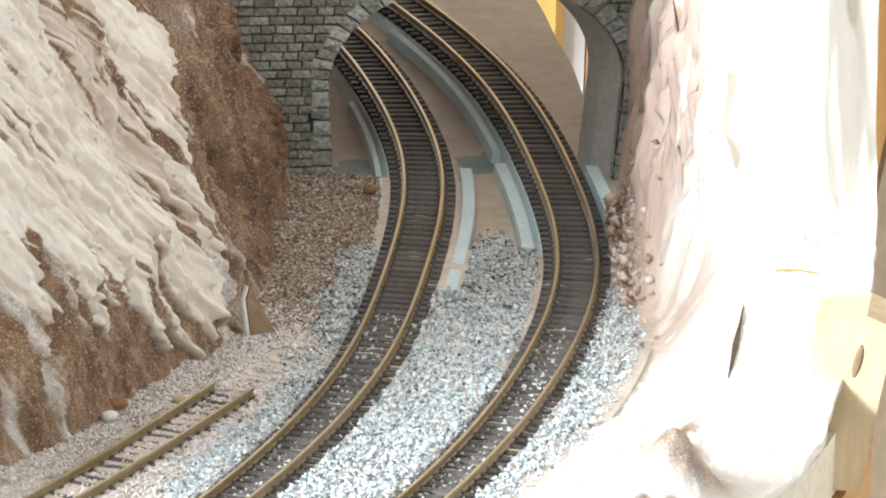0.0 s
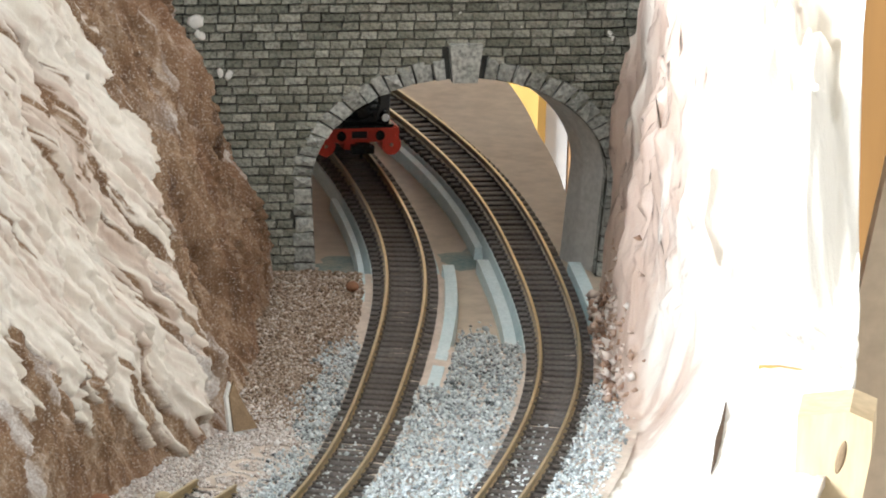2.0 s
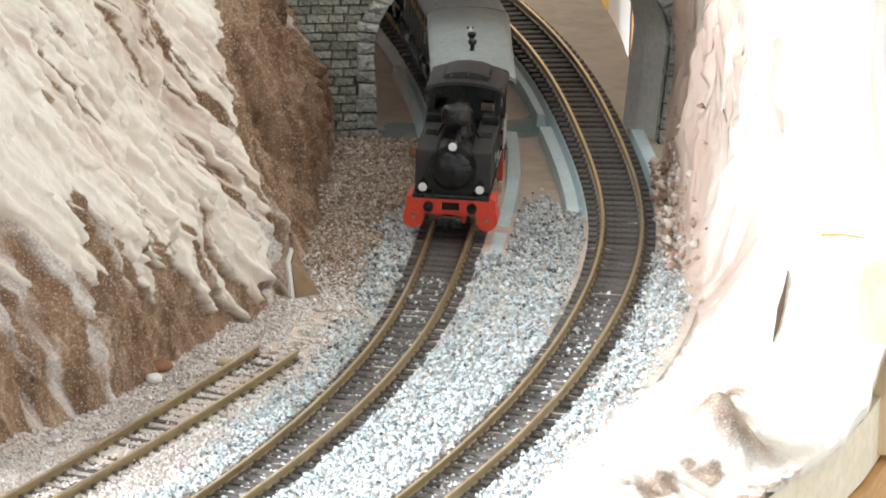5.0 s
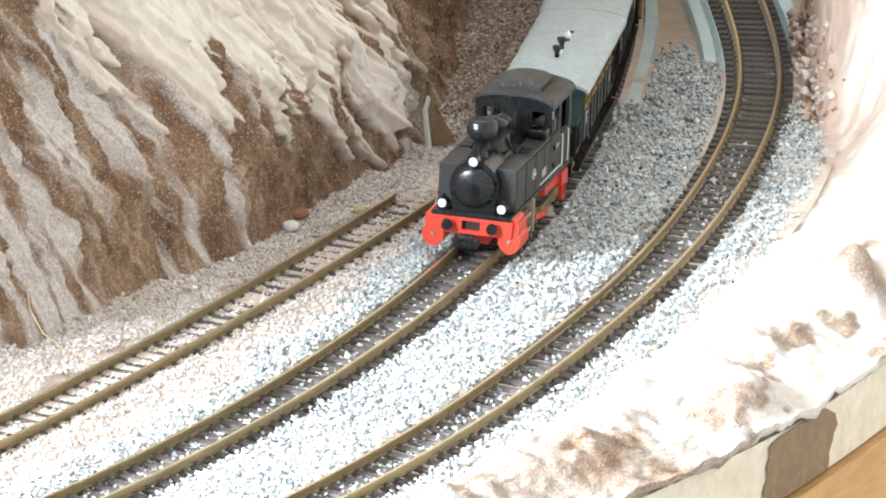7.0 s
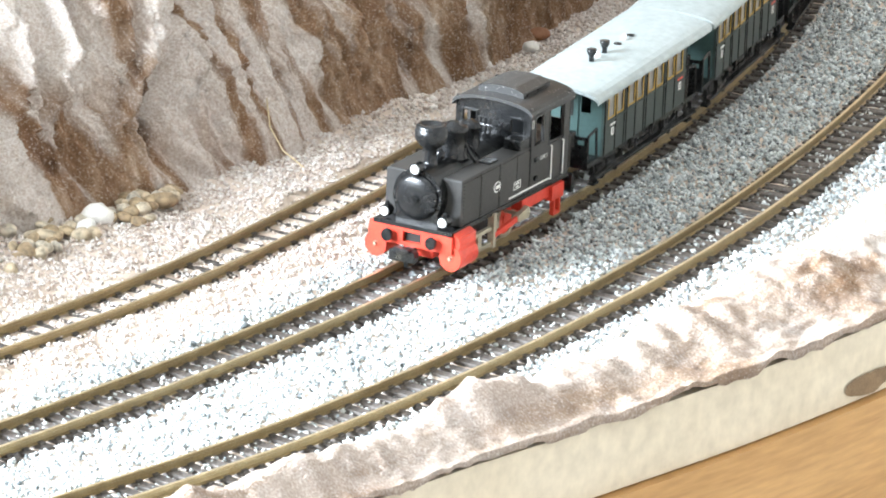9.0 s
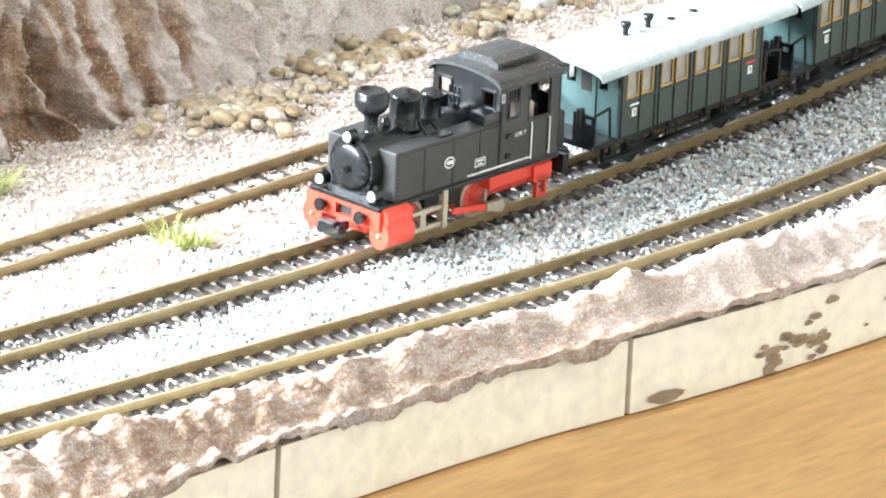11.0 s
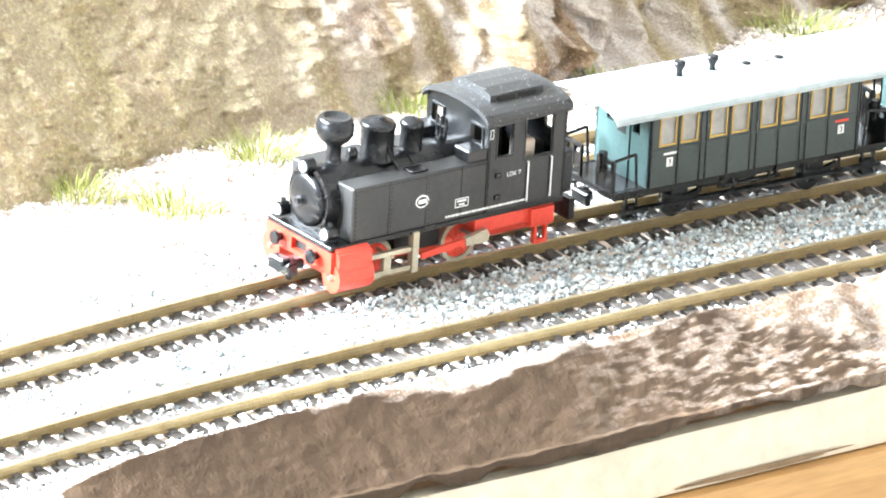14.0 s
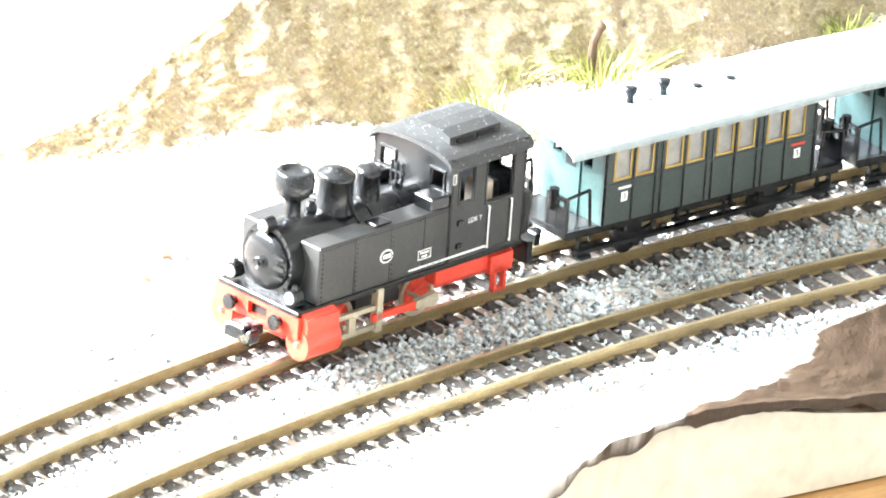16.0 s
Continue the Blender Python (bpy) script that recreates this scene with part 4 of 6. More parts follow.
def build_straws():
    for s, d, z, pts in ((0.690, -0.066, 0.002, [(0, 0, 0.010), (0.001, -0.002, 0.004), (0.004, -0.006, 0.0), (0.009, -0.009, -0.003)]), (1.262, -0.09, 0.03, [(0, 0, 0), (0.006, -0.002, -0.003), (0.014, -0.003, -0.007)])):
        p, _ = spine.at(s, d)
        bm = bmesh.new()
        for a, c in zip(pts, pts[1:]):
            cyl(a, c, 0.00018, n=5, bm=bm)
        me = bpy.data.meshes.new("straw")
        bm.to_mesh(me)
        bm.free()
        me.materials.append(MAT["straw"])
        ob = new("straw", me)
        ob.matrix_basis = pose(p.x, p.y, z)
        tagged(ob, "thin dry straw stuck to the rock", "straw")


build_straws()


def build_chip():
    """A broken flake of plaster, painted brown on its outer side, leaning at the foot of the rock."""
    c = thing("plaster_flake", pose(0.1110, 1.9350, -0.0024, 0, 0, 40), "broken white plaster flake with a brown painted face", "plaster flake")
    a = [(-0.0060, 0.0008, 0.0), (0.0064, 0.0, 0.0), (0.0046, 0.0014, 0.0026), (0.0006, 0.0030, 0.0078), (-0.0030, 0.0034, 0.0125), (-0.0056, 0.0030, 0.0090)]
    for name, off, thick, mat in (("core", 0.0, 0.0009, "white_stone"), ("painted_skin", -0.0004, 0.0004, "smear")):
        k = 1.0 if name == "core" else 0.93
        bm = bmesh.new()
        f = [bm.verts.new((0.62 * x * k + (0.0 if name == "core" else 0.0006), y + off, z * k + (0 if name == "core" else 0.0009))) for x, y, z in a]
        g = [bm.verts.new((v.co.x, v.co.y + thick, v.co.z)) for v in f]
        bm.faces.new(f)
        bm.faces.new(g[::-1])
        for i in range(len(f)):
            j = (i + 1) % len(f)
            bm.faces.new((f[i], g[i], g[j], f[j]))
        bmesh.ops.recalc_face_normals(bm, faces=bm.faces)
        part(name, bm, MAT[mat], c)


build_chip()


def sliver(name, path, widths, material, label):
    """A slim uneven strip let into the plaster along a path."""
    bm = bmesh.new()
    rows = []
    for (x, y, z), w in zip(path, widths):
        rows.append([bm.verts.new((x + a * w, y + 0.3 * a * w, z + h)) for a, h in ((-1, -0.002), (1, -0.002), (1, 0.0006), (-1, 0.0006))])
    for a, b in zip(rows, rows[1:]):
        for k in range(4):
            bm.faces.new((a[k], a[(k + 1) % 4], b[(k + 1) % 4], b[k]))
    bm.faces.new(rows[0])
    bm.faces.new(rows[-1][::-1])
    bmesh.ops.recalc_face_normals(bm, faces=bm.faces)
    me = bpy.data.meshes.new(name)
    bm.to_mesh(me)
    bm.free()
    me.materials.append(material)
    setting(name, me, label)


# solid dark strip stands in for the shade inside a crack
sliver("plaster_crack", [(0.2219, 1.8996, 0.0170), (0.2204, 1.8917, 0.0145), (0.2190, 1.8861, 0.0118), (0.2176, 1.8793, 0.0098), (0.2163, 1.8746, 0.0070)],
       (0.0001, 0.0004, 0.0008, 0.0005, 0.0001), MAT["stake"], "dark strip painting the shade of a crack in the white plaster bank")
sliver("glue_strip", [(0.2313, 1.9118, 0.0225), (0.2345, 1.9116, 0.0225), (0.2380, 1.9112, 0.0222), (0.2408, 1.9109, 0.0219)], (0.0006, 0.0010, 0.0008, 0.0005), MAT["pine_yellow"], "ochre strip of dried glue on the plaster")


def build_paint_stains():
    """Flat things on the bare board in the tunnel."""
    for u, y, w, l, mat, label in ((0.010, 0.012, 0.020, 0.020, "stain_blue", "blue-green paint stain"), (0.045, 0.016, 0.022, 0.022, "stain_blue", "blue-green paint stain")):
        bm = bmesh.new()
        vs = []
        local = np.random.default_rng(int(u * 1e4))
        for k in range(22):
            a = 2 * math.pi * k / 22
            r = 1 + 0.25 * local.uniform(-1, 1)
            vs.append(bm.verts.new((u + w / 2 * r * math.cos(a), y + l / 2 * r * math.sin(a), -0.0063)))
        bm.faces.new(vs)
        bm.transform(PORTAL)
        me = bpy.data.meshes.new("paint_stain")
        bm.to_mesh(me)
        bm.free()
        me.materials.append(MAT[mat])
        setting("paint_stain", me, label + " on the bare board")


MAT["stain_blue"] = two_tone("stain_blue", (0.14, 0.26, 0.26), (0.40, 0.38, 0.31), 90, 0.7)
build_paint_stains()


# ---- the train ----
# lighter copy of the black: the sides' sheen is put into the colour
MAT["tank"] = two_tone("lightened_black", (0.034, 0.033, 0.032), (0.046, 0.045, 0.043), 150, 0.50, dist=0.00004, spec=0.3)
MAT["white_dot"] = two_tone("lamp_white", (0.80, 0.80, 0.78), (0.86, 0.86, 0.84), 400, 0.3)
MAT["steel"] = two_tone("worn_steel", (0.40, 0.36, 0.27), (0.52, 0.47, 0.36), 300, 0.45, 0.6)
MAT["print_white"] = two_tone("white_print", (0.72, 0.72, 0.70), (0.80, 0.80, 0.78), 500, 0.6)
MAT["yellow"] = two_tone("ochre_frame", (0.44, 0.27, 0.045), (0.52, 0.33, 0.07), 300, 0.5)


def clouded_glass():
    """Thin clouded plastic: half clear, half letting light through scattered."""
    m, nt, s = shader("clouded_pane", 0.25)
    s.inputs["Base Color"].default_value = (0.55, 0.53, 0.49, 1)
    clear, milk = nt.nodes.new("ShaderNodeBsdfTransparent"), nt.nodes.new("ShaderNodeBsdfTranslucent")
    milk.inputs[0].default_value = (0.80, 0.78, 0.74, 1)
    out = nt.nodes["Material Output"]
    fog = noise_tex(nt, coords(nt), 400)
    for fac, a, b, last in ((fog, clear.outputs[0], milk.outputs[0], False), (0.42, None, s.outputs[0], True)):
        n = nt.nodes.new("ShaderNodeMixShader")
        if last:
            n.inputs[0].default_value = fac
            nt.links.new(prev, n.inputs[1])
        else:
            nt.links.new(fac, n.inputs[0])
            nt.links.new(a, n.inputs[1])
        nt.links.new(b, n.inputs[2])
        prev = n.outputs[0]
    nt.links.new(prev, out.inputs[0])
    return m


MAT["pane"] = clouded_glass()
MAT["dark"] = two_tone("dark_inside", (0.010, 0.009, 0.008), (0.018, 0.016, 0.014), 300, 0.7)
MAT["seat_tan"] = two_tone("seat_tan", (0.45, 0.36, 0.28), (0.52, 0.43, 0.34), 300, 0.6)


def dusty(name, a, b, rough):
    """Black plastic with pale specks of dust."""
    m, nt, s = shader(name, rough)
    v = coords(nt)
    c = mix(nt, noise_tex(nt, v, 260), a, b)
    c = mix(nt, ramp(nt, noise_tex(nt, v, 2600, 2), [(0.67, (0, 0, 0)), (0.72, (0.8, 0.8, 0.8))]), c, (0.62, 0.60, 0.56))
    nt.links.new(c, s.inputs["Base Color"])
    bump(nt, s, noise_tex(nt, v, 900, 3), 0.3, 0.00008)
    return m


MAT["roof_black"] = dusty("roof_black", (0.020, 0.020, 0.020), (0.042, 0.042, 0.041), 0.5)


def pierced(w0, w1, z0, z1, y0, y1, holes, axis="X"):
    """A flat wall w0..w1 by z0..z1, from y0 to y1 thick, with rectangular openings; X: it runs along x."""
    bm = bmesh.new()
    xs = sorted({w0, w1, *[h[0] for h in holes], *[h[1] for h in holes]})
    zs = sorted({z0, z1, *[h[2] for h in holes], *[h[3] for h in holes]})
    for a, b in zip(xs, xs[1:]):
        for c, d in zip(zs, zs[1:]):
            mx, mz = (a + b) / 2, (c + d) / 2
            if any(h[0] < mx < h[1] and h[2] < mz < h[3] for h in holes):
                continue
            if axis == "X":
                box(a, b, y0, y1, c, d, bm=bm)
            else:
                box(y0, y1, a, b, c, d, bm=bm)
    bmesh.ops.remove_doubles(bm, verts=bm.verts, dist=1e-6)
    return bm


def hoop(x0, x1, z0, z1, y, t, depth, axis="X"):
    """A rectangular frame of bars, t wide."""
    bm = bmesh.new()
    for a, b, c, d in ((x0 - t, x1 + t, z0 - t, z0), (x0 - t, x1 + t, z1, z1 + t), (x0 - t, x0, z0, z1), (x1, x1 + t, z0, z1)):
        if axis == "X":
            box(a, b, y, y + depth, c, d, bm=bm)
        else:
            box(y, y + depth, a, b, c, d, bm=bm)
    return bm


def arch(half, eave, crown, thick, n=14):
    """Outline (y, z) of a curved roof."""
    top = [(half * math.cos(math.pi * k / n) * 1.0, eave + (crown - eave) * math.sin(math.pi * k / n) ** 0.9 if 0 < k < n else eave) for k in range(n + 1)]
    low = [(y * 0.985, z - thick) for y, z in top[::-1]]
    return top + low


def lettering(name, text, size, parent, m, material):
    c = bpy.data.curves.new(name, "FONT")
    c.body, c.size, c.extrude, c.align_x, c.align_y = text, size, 0.00002, "CENTER", "CENTER"
    tmp = new("tmp", c)
    me = bpy.data.meshes.new_from_object(tmp.evaluated_get(bpy.context.evaluated_depsgraph_get()))
    bpy.data.objects.remove(tmp)
    me.materials.clear()
    me.materials.append(material)
    me.name = name
    ob = new(name, me)
    ob.parent = parent
    ob.matrix_basis = m
    return ob


def side_face(x, y, z, side):
    """Pose of a flat sign on a vehicle's side; it reads from outside."""
    return Matrix.Translation((x, y, z)) @ Matrix(((-side, 0, 0), (0, 0, side), (0, 1, 0))).to_4x4()


def wheel(parent, x, y, z, r, spoke_mat, rim_mat):
    """One wheel with its tyre; returned so that it can turn."""
    hub = bmesh.new()
    cyl((0, -0.0004, 0), (0, 0.0004, 0), r * 0.26, n=12, bm=hub)
    cyl((0, -0.0002, 0), (0, 0.0002, 0), r * 0.80, n=28, bm=hub)
    w = part("wheel", hub, spoke_mat, parent, m=pose(x, y, z))
    for k in range(9):
        a = 2 * math.pi * k / 9
        p = Vector((math.cos(a), 0, math.sin(a)))
        part("spoke", cyl(p * r * 0.2, p * r * 0.86, r * 0.085, n=5), spoke_mat, w)
    rim = bmesh.new()
    n = 36
    rings = []
    for rr, yy in ((r, -0.0008), (r, 0.0006), (r * 0.80, 0.0006), (r * 0.80, -0.0008)):
        rings.append([rim.verts.new((rr * math.cos(2 * math.pi * k / n), yy, rr * math.sin(2 * math.pi * k / n))) for k in range(n)])
    for a, b in zip(rings, rings[1:] + rings[:1]):
        for k in range(n):
            rim.faces.new((a[k], a[(k + 1) % n], b[(k + 1) % n], b[k]))
    bmesh.ops.recalc_face_normals(rim, faces=rim.faces)
    part("tyre", rim, rim_mat, w)
    return w


WHEEL_R, CRANK = 0.0040, 0.0020
AXLES = (-0.0116, -0.0305)


def build_engine():
    e = thing("steam_engine", Matrix.Identity(4), "black model tank engine with red frame, on the curved track", "locomotive")
    bk, rd = MAT["black"], MAT["red"]
    part("frame", box(-0.054, -0.002, -0.0036, 0.0036, 0.0022, 0.0084, 0.0002), rd, e)
    part("running_plate", box(-0.0556, 0.0014, -0.0094, 0.0094, 0.0083, 0.0092, 0.0001), bk, e)
    beam = part("buffer_beam", pierced(-0.0096, 0.0096, 0.0048, 0.0083, -0.0004, 0.0013, [(-0.0022, 0.0022, 0.0056, 0.0076)], "Y"), rd, e, "bright red front beam")
    for y in (-0.0053, 0.0053):
        b = cyl((0.001, y, 0.0067), (0.0026, y, 0.0067), 0.0007, n=12)
        cyl((0.0026, y, 0.0067), (0.0032, y, 0.0067), 0.0013, 0.0012, n=16, bm=b)
        part("buffer", b, bk, beam)
    c = box(0.0005, 0.0042, -0.0011, 0.0011, 0.0030, 0.0048, 0.0002)
    box(0.0036, 0.0062, -0.0031, 0.0031, 0.0028, 0.0050, 0.0003, bm=c)
    box(0.0045, 0.0068, -0.0020, 0.0020, 0.0044, 0.0056, 0.0003, bm=c)
    box(0.0030, 0.0037, -0.0004, 0.0004, 0.0012, 0.0032, bm=c)
    part("coupler", c, bk, e, "black hooked coupler")
    part("hook_pocket", box(-0.0006, 0.0002, -0.0024, 0.0024, 0.0054, 0.0078), MAT["dark"], e)
    for side in (1, -1):
        y = side * 0.0090
        b = cyl((-0.0078, y, 0.0038), (0.0006, y, 0.0038), 0.0026, n=24)
        prismed = [(-0.0020 * 1 + y, 0.0052), (0.0020 + y, 0.0052), (0.0019 + y, 0.0082), (-0.0019 + y, 0.0082)]
        prism(prismed, -0.0076, 0.0002, "X", bm=b)
        cyl((-0.0074, y, 0.0068), (0.0004, y, 0.0068), 0.0021, n=18, bm=b)
        cy = part("cylinder", b, rd, e)
        part("piston_pin", cyl((0.0006, y, 0.0038), (0.0012, y, 0.0038), 0.0005, 0.0003, n=10), MAT["steel"], cy, "brass pin")
        # slide bars and their bracket
        g = box(-0.0190, -0.0078, y - 0.0004, y + 0.0004, 0.0054, 0.0062)
        box(-0.0190, -0.0078, y - 0.0004, y + 0.0004, 0.0022, 0.0030, bm=g)
        box(-0.0086, -0.0078, y - 0.0005, y + 0.0005, 0.0022, 0.0062, bm=g)
        box(-0.0135, -0.0118, y - 0.0005, y + 0.0005, 0.0030, 0.0054, bm=g)
        box(-0.0198, -0.0184, y - 0.0006, y + 0.0009, 0.0018, 0.0088, bm=g)
        part("slide_bar", g, MAT["steel"], e, "grey metal slide bars")
        # side tank with seams and rivets
        tank = box(-0.0362, -0.0036, min(side * 0.0042, side * 0.0092), max(side * 0.0042, side * 0.0092), 0.0092, 0.0185, 0.00025)
        t = part("side_tank", tank, MAT["tank"], e)
        lines = bmesh.new()
        for x in (-0.0125, -0.0215, -0.0300):
            box(x - 0.00012, x + 0.00012, side * 0.00912 - 0.00012, side * 0.00912 + 0.00016, 0.0094, 0.0183, bm=lines)
        part("seam", lines, bk, t)
        riv = bmesh.new()
        for k in range(46):
            x = -0.0042 - k * 0.0007
            bmesh.ops.create_cube(riv, size=0.00022, matrix=Matrix.Translation((x, side * 0.0092, 0.0180)))
        for x in (-0.0044, -0.0130, -0.0220):
            for k in range(11):
                bmesh.ops.create_cube(riv, size=0.00022, matrix=Matrix.Translation((x, side * 0.0092, 0.0098 + k * 0.00076)))
        tagged(part("rivet", riv, bk, t), kind="stuff")
        part("filler_lid", box(-0.0225, -0.0185, min(side * 0.0055, side * 0.0082), max(side * 0.0055, side * 0.0082), 0.0185, 0.0189, 0.0001), bk, t)
        part("tool_box", box(-0.0362, -0.0315, min(side * 0.0048, side * 0.0090), max(side * 0.0048, side * 0.0090), 0.0185, 0.0206, 0.0002), bk, e)
        # red sill and steps under the cab
        part("sill", box(-0.0540, -0.0345, min(side * 0.0060, side * 0.0086), max(side * 0.0060, side * 0.0086), 0.0056, 0.0083, 0.0001), rd, e)
        st = hoop(-0.0515, -0.0495, 0.0022, 0.0050, side * 0.0088 - 0.0004, 0.0006, 0.0010)
        box(-0.0535, -0.0478, side * 0.0088 - 0.0010, side * 0.0088 + 0.0006, 0.0048, 0.0078, bm=st)
        part("step", st, rd, e)
        # lower headlamps
        lamp_y = side * 0.0070
        hl = part("headlamp", cyl((-0.0012, lamp_y, 0.0108), (0.0010, lamp_y, 0.0108), 0.00125, n=18, bm=cyl((-0.0002, lamp_y, 0.0118), (-0.0002, lamp_y, 0.0126), 0.0005, n=8)), bk, e)
        part("lens", lathe([(0.0, 0), (0.00105, 0), (0.0009, 0.00035), (0.0, 0.0005)][1:3], 18), MAT["white_dot"], hl, "white lamp lens",
             m=Matrix.Translation((0.0010, lamp_y, 0.0108)) @ pose(0, 0, 0, 0, 90, 0))
        # white handrails by the cab door, door seam
        for x in (-0.0462, -0.0520):
            h = cyl((x, side * 0.00955, 0.0098), (x, side * 0.00955, 0.0168), 0.00017, n=6)
            for z in (0.0099, 0.0167):
                cyl((x, side * 0.0090, z), (x, side * 0.0096, z), 0.00016, n=5, bm=h)
            part("handrail", h, MAT["print_white"], e, "white handrail")
        for z in (0.0112, 0.0150):
            part("foot_rung", box(-0.0395, -0.0382, side * 0.0093 - 0.0004, side * 0.0093 + 0.0004, z, z + 0.0008), bk, e)
        # lettering and plates
        lettering("lettering", "LDK 7", 0.0012, e, side_face(-0.0428, side * 0.00935, 0.0152, side), MAT["print_white"])
        plate = bmesh.new()
        bmesh.ops.create_cone(plate, cap_ends=True, segments=28, radius1=1, radius2=1, depth=1, matrix=side_face(-0.0205, side * 0.00925, 0.0138, side) @ Matrix.Diagonal((0.0016, 0.0011, 0.00012, 1)))
        p = part("oval_plate", plate, MAT["print_white"], e, "white oval maker's plate")
        inner = bmesh.new()
        bmesh.ops.create_cone(inner, cap_ends=True, segments=28, radius1=1, radius2=1, depth=1, matrix=side_face(-0.0205, side * 0.00930, 0.0138, side) @ Matrix.Diagonal((0.00135, 0.00085, 0.00012, 1)))
        part("plate_field", inner, bk, p)
        part("plate_bar", box(-0.0215, -0.0195, side * 0.0094 - 0.00003, side * 0.0094 + 0.00003, 0.0135, 0.0142), MAT["print_white"], p)
        q = hoop(-0.0318, -0.0288, 0.0114, 0.0127, side * 0.00925 - 0.00004, 0.00014, 0.00010)
        box(-0.0314, -0.0292, side * 0.00925 - 0.00004, side * 0.00925 + 0.00006, 0.0122, 0.0125, bm=q)
        box(-0.0310, -0.0296, side * 0.00925 - 0.00004, side * 0.00925 + 0.00006, 0.0116, 0.0119, bm=q)
        part("builder_plate", q, MAT["print_white"], e, "small white framed plate")
        bars = bmesh.new()
        x = -0.0265
        local = np.random.default_rng(3)
        while x > -0.0450:
            w = local.uniform(0.0003, 0.0011)
            box(x - w, x, side * 0.00925 - 0.00004, side * 0.00925 + 0.00006, 0.00985, 0.01020, bm=bars)
            x -= w + 0.00022
        part("small_print", bars, MAT["print_white"], e, "line of tiny white print")
        mark = hoop(-0.0372, -0.0366, 0.0222, 0.0236, side * 0.00925 - 0.00004, 0.00012, 0.00010)
        part("class_mark", mark, MAT["print_white"], e)
    # boiler, smokebox, door
    part("boiler", cyl((-0.037, 0, 0.0146), (-0.010, 0, 0.0146), 0.0054, n=36), bk, e)
    for x in (-0.0225, -0.0305):
        part("boiler_band", cyl((x - 0.0003, 0, 0.0146), (x + 0.0003, 0, 0.0146), 0.0056, n=36), bk, e)
    sm = cyl((-0.0105, 0, 0.0146), (-0.0004, 0, 0.0146), 0.0058, n=36)
    box(-0.0100, -0.0005, -0.0050, 0.0050, 0.0092, 0.0146, bm=sm)
    smoke = part("smokebox", sm, bk, e)
    ring = bmesh.new()
    for k in range(18):
        a = 2 * math.pi * k / 18
        bmesh.ops.create_cube(ring, size=0.00035, matrix=Matrix.Translation((-0.0003, 0.0054 * math.cos(a), 0.0146 + 0.0054 * math.sin(a))))
    part("rivet_ring", ring, bk, smoke)
    door = lathe([(0.0050, 0), (0.0049, 0.0005), (0.0040, 0.0010), (0.0022, 0.0014), (0.0006, 0.0015)], 36)
    d = part("smokebox_door", door, bk, e, m=Matrix.Translation((-0.0004, 0, 0.0146)) @ pose(0, 0, 0, 0, 90, 0))
    hd = cyl((0, 0, 0.0012), (0, 0, 0.0024), 0.0005, n=10)
    for k in range(3):
        a = k * math.pi / 3
        cyl((0.0010 * math.cos(a), 0.0010 * math.sin(a), 0.0020), (-0.0010 * math.cos(a), -0.0010 * math.sin(a), 0.0020), 0.00014, n=5, bm=hd)
    tor = [(0.0010 * math.cos(2 * math.pi * k / 16), 0.0010 * math.sin(2 * math.pi * k / 16)) for k in range(17)]
    for (a, b), (a2, b2) in zip(tor, tor[1:]):
        cyl((a, b, 0.0020), (a2, b2, 0.0020), 0.00016, n=5, bm=hd)
    part("door_wheel", hd, bk, d)
    st = box(-0.0004, 0.0004, 0.0002, 0.0050, 0.0008, 0.0012)
    box(-0.0022, -0.0016, 0.0010, 0.0048, 0.0006, 0.0011, bm=st)
    box(0.0016, 0.0022, 0.0010, 0.0048, 0.0006, 0.0011, bm=st)
    part("hinge_strap", st, bk, d)
    top = part("headlamp", cyl((-0.0010, 0.0, 0.0205), (0.0012, 0.0, 0.0205), 0.00125, n=18, bm=box(-0.0006, 0.0002, -0.0004, 0.0004, 0.0190, 0.0200)), bk, e)
    part("lens", lathe([(0.00105, 0), (0.0009, 0.00035)], 18), MAT["white_dot"], top, "white lamp lens", m=Matrix.Translation((0.0012, 0, 0.0205)) @ pose(0, 0, 0, 0, 90, 0))
    ch = [(0.0024, 0), (0.0016, 0.0006), (0.0014, 0.0012), (0.0014, 0.0034), (0.0018, 0.0039), (0.0028, 0.0046), (0.0035, 0.0056), (0.0036, 0.0072), (0.0034, 0.0074), (0.0034, 0.0080), (0.0030, 0.0085), (0.0024, 0.0086), (0.0022, 0.0081), (0.0008, 0.0080)]
    part("chimney", lathe(ch, 28, (-0.0060, 0, 0.0196)), bk, e, "flared spark-catching chimney")
    part("bell", lathe([(0.0006, 0), (0.0011, 0.0004), (0.0011, 0.0014), (0.0007, 0.0021), (0.0002, 0.0023)], 14, (-0.0105, 0.0, 0.0198)), bk, e)
    part("steam_dome", lathe([(0.0038, 0), (0.0034, 0.0006), (0.0032, 0.0012), (0.0032, 0.0056), (0.0034, 0.0058), (0.0034, 0.0063), (0.0030, 0.0067), (0.0014, 0.0070), (0.0012, 0.0074), (0.0003, 0.0075)], 32, (-0.0165, 0, 0.0190)), bk, e)
    part("sand_dome", lathe([(0.0026, 0), (0.0022, 0.0006), (0.0021, 0.0044), (0.00235, 0.0046), (0.0023, 0.0052), (0.0017, 0.0057), (0.0009, 0.0059), (0.0003, 0.0062)], 28, (-0.0248, 0, 0.0190)), bk, e)
    va = bmesh.new()
    for y in (-0.0012, 0.0, 0.0012):
        cyl((-0.0322, y, 0.0200), (-0.0322, y, 0.0240), 0.00032, n=8, bm=va)
